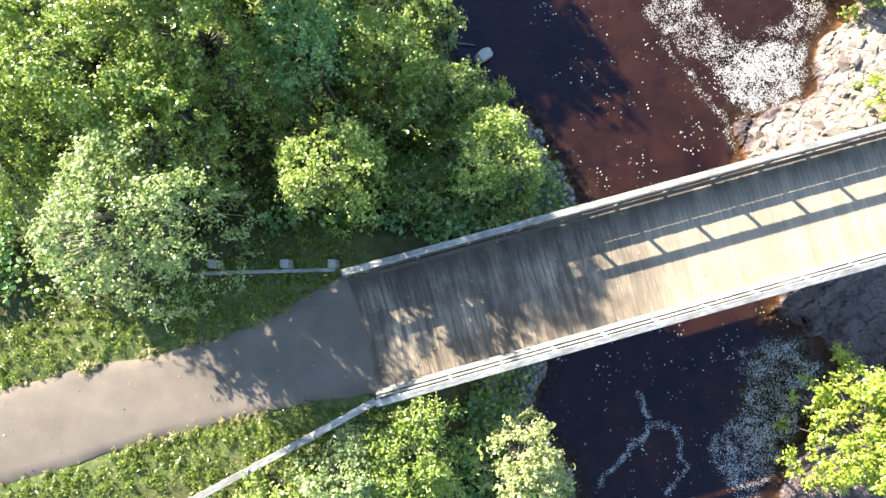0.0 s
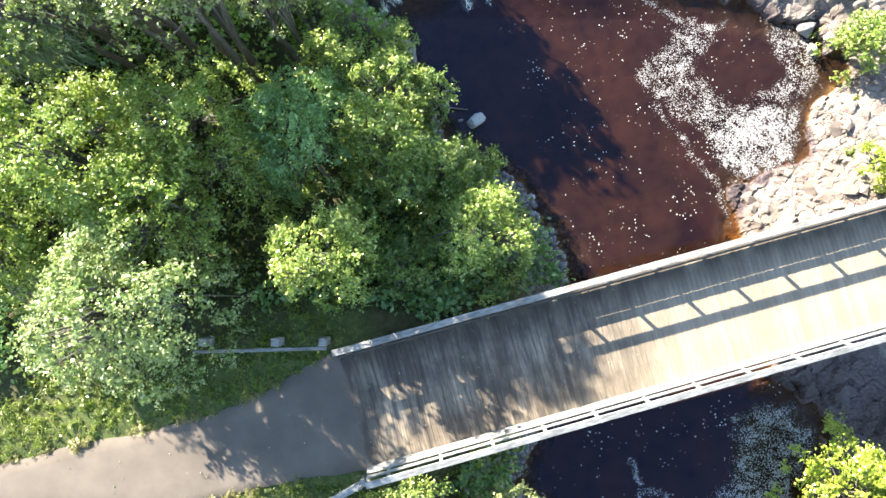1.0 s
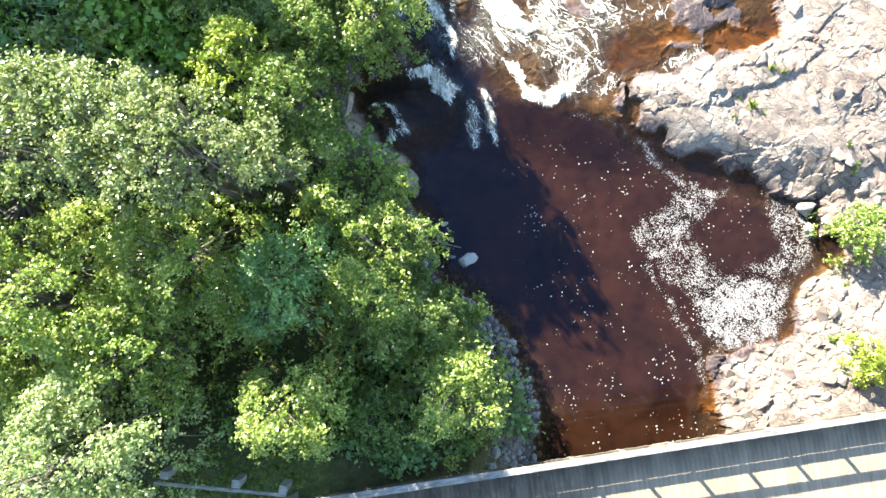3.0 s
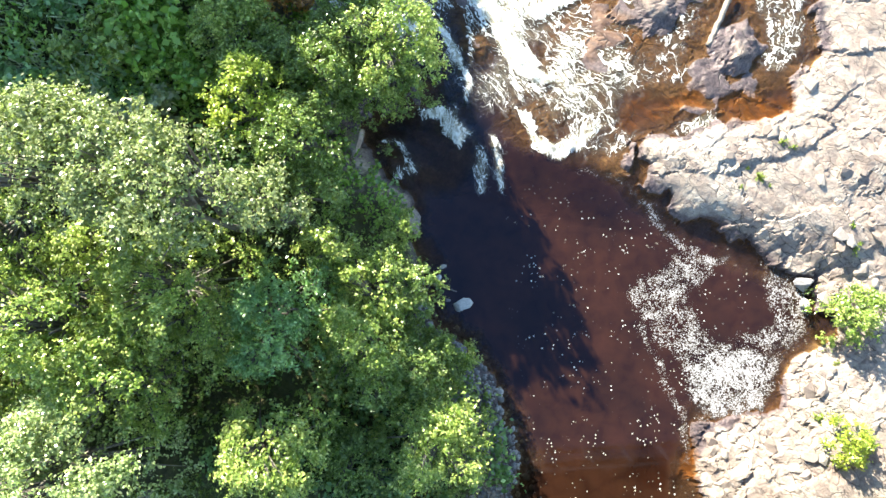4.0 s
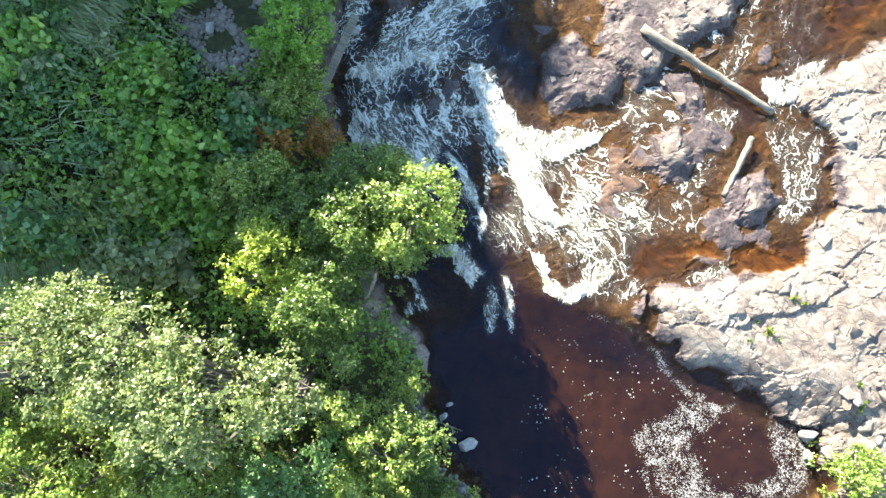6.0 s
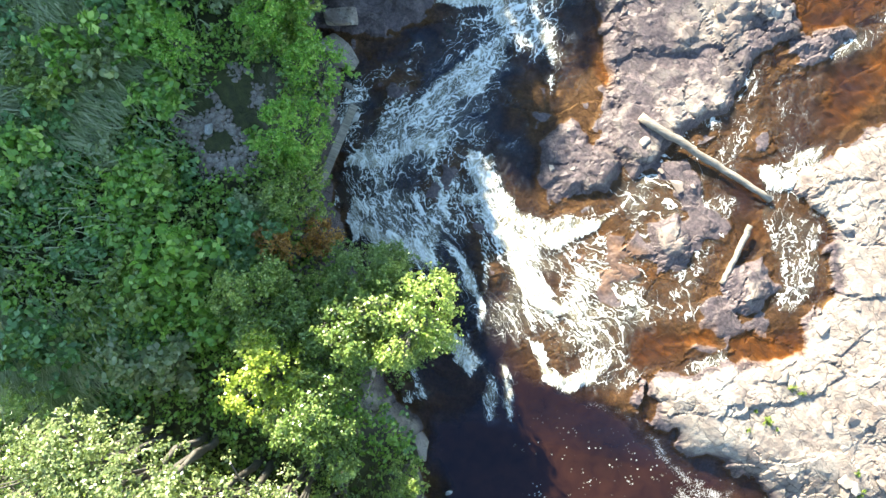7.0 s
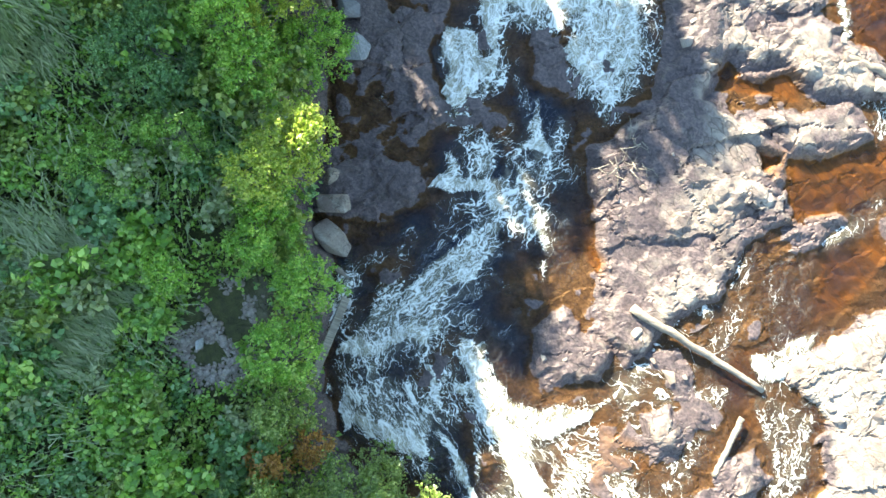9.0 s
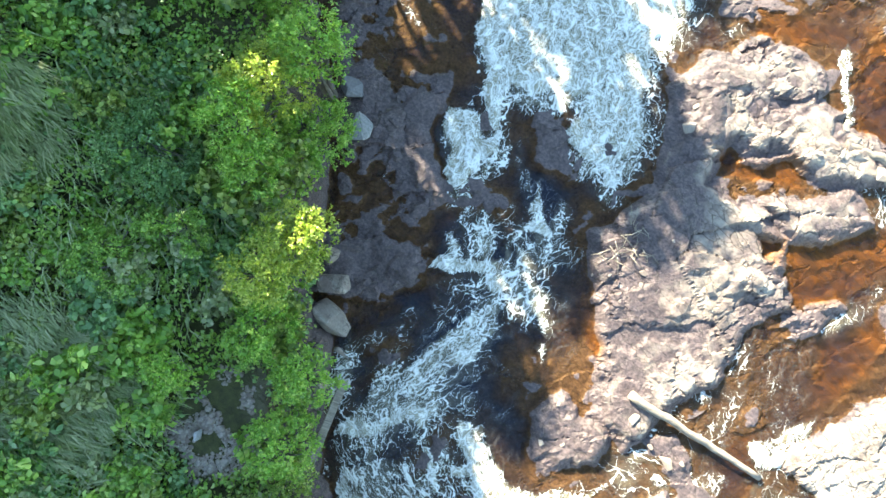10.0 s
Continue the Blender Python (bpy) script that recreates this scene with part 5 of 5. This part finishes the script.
make_undergrowth("undergrowth", "bluish-green fern and herb patches on the bank", "blue", 32000, 0.125, lambda x, y: bank(x, y) * patch(x, y, 61, -0.02, 0.12) * (1 - 0.75 * sward(x, y)) * (1 - scree(x, y)), 0.55, 42)
make_undergrowth("undergrowth", "light green leafy herb patches on the bank", "birch", 18000, 0.11, lambda x, y: bank(x, y) * patch(x, y, 63, 0.06, 0.16) * (1 - scree(x, y)), 0.6, 43)
make_undergrowth("grass", "short green and yellowish verge grass beside the path", "grass", 62000, 0.022, lambda x, y: smooth(0.0, 0.12, -inside(x, y, PATH_EDGE)) * smooth(2.6, 1.8, -inside(x, y, PATH_EDGE)) * smooth(-2.2, -2.6, x), 0.05, 45, long=5, up=0.3, category="grass")
make_undergrowth("grass_fringe", "straw-coloured trodden grass along the path's edges", "straw", 16000, 0.018, lambda x, y: smooth(0.12, 0.02, np.abs(inside(x, y, PATH_EDGE) + 0.02 + 0.12 * fbm(x * 2, y * 2, 3, 52))) * smooth(-2.4, -2.8, x), 0.04, 47, long=5, up=0.4, category="grass")
make_undergrowth("moss", "yellow-green moss and grass tufts in rock cracks", "grass", 4500, 0.035, lambda x, y: 0.03 * smooth(0.8, 1.6, inside(x, y, RIGHT_BANK)) * patch(x, y, 71, 0.05, 0.1) * smooth(17.5, 16.5, x), 0.03, 46, category="moss")


def make_fallen_leaves():
    """Dry leaves and grit blown over the path and the deck."""
    g = np.random.default_rng(9)
    n = 170
    u, v = g.uniform(-13, 16, n), g.uniform(-1, 1, n)
    x, y, z = np.zeros(n), np.zeros(n), np.zeros(n)
    for i in range(n):
        if u[i] < U0:
            s = np.interp(u[i], [-13, -6, U0], [0.1, 0.5, 0.95])
            x[i] = u[i] + 0.4
            lo, hi = np.interp(x[i], [-12.4, -8.6, -5.7, -3.5], [-7.2, -6.1, -5.4, -4.9]), np.interp(x[i], [-12.6, -8.2, -6.1, -4.7], [-4.5, -3.5, -3.0, -2.4])
            y[i] = lo + (hi - lo) * (v[i] * 0.48 + 0.5)
            z[i] = GRADE + 0.08
        else:
            p = BU * u[i] + BV * (V_MID + v[i] * 1.6)
            x[i], y[i], z[i] = p.x, p.y, DECK + 0.012
    me = leaf_cloud("fallen_leaves", np.stack([x, y, z], 1), np.full(n, 0.012), n, 0.034, LEAF["dry"], up=0.97, squash=0.1, seed=12)
    return tagged(part("fallen_leaves", me, LEAF["dry"]), "scattered pale dry leaves on path and deck", "leaves", kind="stuff")


make_fallen_leaves()


# ---- stones ----
def make_pebbles(x0, x1, y0, y1, count, accept, seed, label, material, size=1.0):
    """Loose cobbles that nobody could count, as one heap."""
    g = random.Random(seed)
    kinds = [stone_mesh(k + 1, 1, 0.78, 0.5, 1, 0.2) for k in range(6)]
    base = [(np.array([v.co for v in m.vertices]), np.array([p.vertices for p in m.polygons])) for m in kinds]
    vs, fs, n = [], [], 0
    tries = 0
    while len(vs) < count and tries < 60000:
        tries += 1
        x, y = g.uniform(x0, x1), g.uniform(y0, y1)
        if g.random() > accept(x, y):
            continue
        s = 0.05 + 0.10 * g.random() ** 2 + (0.12 if g.random() < 0.04 else 0)
        s *= size
        v, f = base[g.randrange(6)]
        a = g.uniform(0, 6.28)
        R = np.array([[math.cos(a), -math.sin(a), 0], [math.sin(a), math.cos(a), 0], [0, 0, 1]])
        vs.append((v * s) @ R.T + np.array([x, y, height(x, y) + 0.15 * s]))
        fs.append(f + n)
        n += len(v)
    me = bpy.data.meshes.new("pebbles")
    me.from_pydata(np.concatenate(vs).tolist(), [], np.concatenate(fs).tolist())
    me.polygons.foreach_set("use_smooth", np.ones(len(me.polygons), bool))
    return tagged(part("pebbles", me, material), label, "pebbles", kind="stuff")


def shore(x, y):
    d = float(inside(np.array([x]), np.array([y]), LEFT_BANK)[0])
    return 0 if not -0.7 < d < 1.9 else 0.9 if d > 0 else 0.35


make_pebbles(-0.5, 6.0, -8, 7.5, 2400, shore, 5, "grey rounded cobbles along the water's edge", M_STONE)
make_pebbles(-11.5, -6.2, 15.2, 21.8, 1300, lambda x, y: 0.9 * float((scree(np.array([x]), np.array([y])) * patch(np.array([x * 4]), np.array([y * 4]), 83, -0.12, 0.1))[0]), 6, "brownish grey broken stones on the shaded scree", M_SLAB, 0.72)


def make_stone(x, y, sx, sy, sz, turn, seed, label, material, sink=0.3, z=None):
    me = block_mesh(seed, sx, sy, sz, 13)
    me.materials.append(material)
    ob = tagged(new("boulder", me), label, "rock")
    ground_z = height(x, y) if z is None else z
    ob.matrix_world = pose(x, y, ground_z + sz * (1 - sink) - sz * 0.3, 0, 0, turn)
    return ob


make_stone(1.9, 6.75, 0.46, 0.26, 0.3, 35, 3, "pale wedge-shaped boulder standing in the pool", M_PALE, z=-0.05)
make_stone(0.8, 7.45, 0.24, 0.15, 0.18, 70, 4, "pale grey boulder at the pool's edge", M_PALE, z=-0.05)
make_stone(0.95, 7.95, 0.22, 0.13, 0.12, 40, 5, "pale half-sunk stone at the pool's edge", M_PALE, z=-0.08)
make_stone(0.4, 6.95, 0.13, 0.1, 0.1, 10, 6, "small pale stone at the pool's edge", M_PALE, z=0.0)
make_stone(1.35, 6.8, 0.12, 0.08, 0.09, 10, 16, "small grey stone in shallow water", M_STONE, z=-0.02)
make_stone(3.9, 4.0, 0.13, 0.11, 0.1, 0, 7, "small white stone at the water's edge", M_PALE, z=0.0)
make_stone(-6.2, 20.45, 0.36, 0.3, 0.35, 20, 8, "pale blue-grey boulder wedged above a plank", M_PALE, sink=0.2)
make_stone(-9.2, 13.6, 0.7, 0.45, 0.4, 10, 9, "grey boulder among herbs on the slope", M_STONE, sink=0.15)
make_stone(-10.0, 18.1, 0.26, 0.2, 0.25, 40, 10, "pale stone on the shaded scree", M_PALE, sink=-0.2)
make_stone(-8.0, 15.9, 0.24, 0.2, 0.22, 40, 12, "rounded grey stone on bare soil", M_PALE, sink=-0.2)
make_stone(14.0, 10.2, 0.42, 0.32, 0.3, 0, 13, "grey boulder in the froth-filled corner of the pool", M_STONE, z=0.0)
make_stone(14.2, 9.5, 0.25, 0.25, 0.22, 0, 14, "rounded pale boulder at the pool's edge", M_PALE, z=0.0)
make_stone(-7.3, 22.7, 1.0, 0.6, 0.4, -30, 17, "grey angular boulder below the bank", M_GROUND, sink=0.3)
make_stone(-6.6, 21.5, 0.5, 0.4, 0.35, 20, 18, "grey boulder at the foot of the bank", M_GROUND, sink=0.3)
make_stone(-3.0, 11.2, 0.45, 0.9, 0.7, 12, 19, "grey block of the ledge beside the waterfall", M_GROUND, sink=0.35)
make_stone(-0.5, 9.3, 0.35, 0.7, 0.6, 25, 20, "grey ledge block at the pool's edge", M_GROUND, sink=0.45)


make_stone(-6.9, 20.2, 0.5, 0.4, 0.5, 50, 31, "dark angular boulder under the bank's edge", M_GROUND, sink=0.3)
make_stone(-7.6, 24.0, 0.85, 0.55, 0.4, 10, 32, "grey angular block on wet rock", M_GROUND, sink=0.3)
make_stone(-8.1, 25.0, 0.45, 0.5, 0.5, 80, 33, "grey block fallen from the bank", M_GROUND, sink=0.3)
make_stone(-8.3, 29.9, 0.55, 0.75, 0.35, -15, 34, "flat grey slab at the bank's foot", M_STONE, sink=0.5)
make_stone(-9.0, 31.4, 0.5, 0.6, 0.4, 20, 35, "grey slab below the bushes", M_STONE, sink=0.5)


def make_slabs():
    """Loose broken slabs that lie about on the bare rock."""
    g = random.Random(41)
    kinds = []
    for k in range(8):
        me = block_mesh(60 + k, 1.0, g.uniform(0.5, 0.85), g.uniform(0.22, 0.4), 14)
        me.materials.append(M_SLAB)
        kinds.append(me)
    placed = 0
    while placed < 130:
        if g.random() < 0.6:
            x, y = g.uniform(8.0, 16.5), g.uniform(2.5, 16)
        else:
            x, y = g.uniform(1.0, 15.5), g.uniform(11.5, 36)
        lv = float(level(np.array([x]), np.array([y]))[0])
        if not 0.08 < height(x, y) - lv < 1.3 or x < 4 and y < 18:
            continue
        s = 0.10 + 0.34 * g.random() ** 2
        ob = new("rock_slab", kinds[g.randrange(8)])
        tagged(ob, "loose angular slab of pale broken rock", "rock", "loose slabs on the bare rock")
        ob.matrix_world = pose(x, y, height(x, y) + 0.10 * s, g.uniform(-14, 14), g.uniform(-14, 14), g.uniform(0, 360)) @ Matrix.Diagonal((s, s, s, 1))
        placed += 1


make_slabs()


# ---- driftwood ----
def make_log(name, a, b, r0, r1, label, sides=12, knots=14):
    g = random.Random(len(label))
    a, b = Vector(a), Vector(b)
    pts = [a.lerp(b, k / knots) + Vector((g.uniform(-1, 1), g.uniform(-1, 1), g.uniform(-0.5, 0.5))) * r0 * 0.3 for k in range(knots + 1)]
    bm = tube(pts, [r0 + (r1 - r0) * k / knots for k in range(knots + 1)], sides, None, 0.15)
    ob = part(name, bm, M_DRIFT)
    return tagged(ob, label, "driftwood")


make_log("log", (4.15, 23.05, 1.25), (9.65, 21.35, 1.02), 0.16, 0.11, "bleached driftwood log lying across the rocks")
make_log("log", (9.05, 20.2, 1.1), (8.6, 17.9, 0.95), 0.11, 0.09, "short pale log in the white water")
make_log("log", (9.6, 34.2, 1.75), (12.2, 34.0, 1.75), 0.2, 0.17, "grey log lying at the water's edge")
make_log("branch", (0.35, 7.3, 0.15), (1.6, 7.15, 0.1), 0.035, 0.02, "thin grey branch at the pool's edge", 6, 5)


def make_plank_board():
    bm = box(0.3, 3.7, 0.07, bevel=0.012, jitter=0.015)
    ob = tagged(part("board", bm, M_DRIFT), "weathered grey plank leaning along the bank's foot", "plank")
    ob.matrix_world = look((-6.3, 18.85, 1.15), (-6.3, 18.85, -10)) @ pose(0, 0, 0, -4, 8, -6.5)
    return ob


make_plank_board()


def make_snag(x, y, seed):
    """A tangle of bleached twigs left by high water."""
    g = random.Random(seed)
    z = height(x, y) + 0.1
    ob = empty("driftwood_tangle", x, y, z, "tangle of bleached twigs caught on the rock", "driftwood")
    for k in range(9):
        a = g.uniform(0, 6.28)
        p = Vector((g.uniform(-.25, .25), g.uniform(-.25, .25), g.uniform(-0.05, .1)))
        q = p + Vector((math.cos(a), math.sin(a), g.uniform(-.05, .25))) * g.uniform(0.4, 0.9)
        m = p.lerp(q, 0.5) + Vector((g.uniform(-.1, .1), g.uniform(-.1, .1), 0.06))
        part("twig", tube([p, m, q], [0.022, 0.016, 0.007], 5), M_DRIFT, ob)
    return ob


make_snag(2.7, 28.9, 3)
make_snag(3.0, 28.2, 4)
make_snag(2.2, 27.8, 6)


# ---- path fences ----
def make_fence(points, z, wide, label, post_wide, post_at, post_off):
    f = empty("fence", points[0][0], points[0][1], GRADE, label, "fence")
    base = Vector(f.location)
    for (x0, y0), (x1, y1) in zip(points, points[1:]):
        n = math.hypot(x1 - x0, y1 - y0)
        ob = part("rail", box(n, wide, 0.06, bevel=0.01, jitter=0.004), M_RAIL, f)
        ob.matrix_local = Matrix.Translation(Vector(((x0 + x1) / 2, (y0 + y1) / 2, z)) - base) @ Matrix.Rotation(math.atan2(y1 - y0, x1 - x0), 4, "Z")
    for x, y in post_at:
        h = z - height(x, y + post_off) + 0.2
        ob = part("post", box(post_wide, post_wide, h + 0.12, bevel=0.02, jitter=0.01), M_RAIL, f)
        ob.matrix_local = Matrix.Translation(Vector((x, y + post_off, z - h / 2 + 0.06)) - base)
    return f


make_fence([(-6.6, -1.12), (-2.75, -1.02)], 3.55, 0.10, "low weathered timber rail fence along the path", 0.24, [(-6.3, -0.9), (-4.22, -0.9), (-2.85, -0.9)], 0.06)
make_fence([(-1.55, -4.75), (-3.3, -5.7), (-5.1, -6.65), (-9.0, -8.7)], 3.78, 0.20, "pale timber handrail fence running beside the path", 0.12, [(-1.7, -4.85), (-3.3, -5.7), (-5.1, -6.65), (-7.0, -7.65)], -0.02)

# ---- deck boards ----
make_planks(bridge)
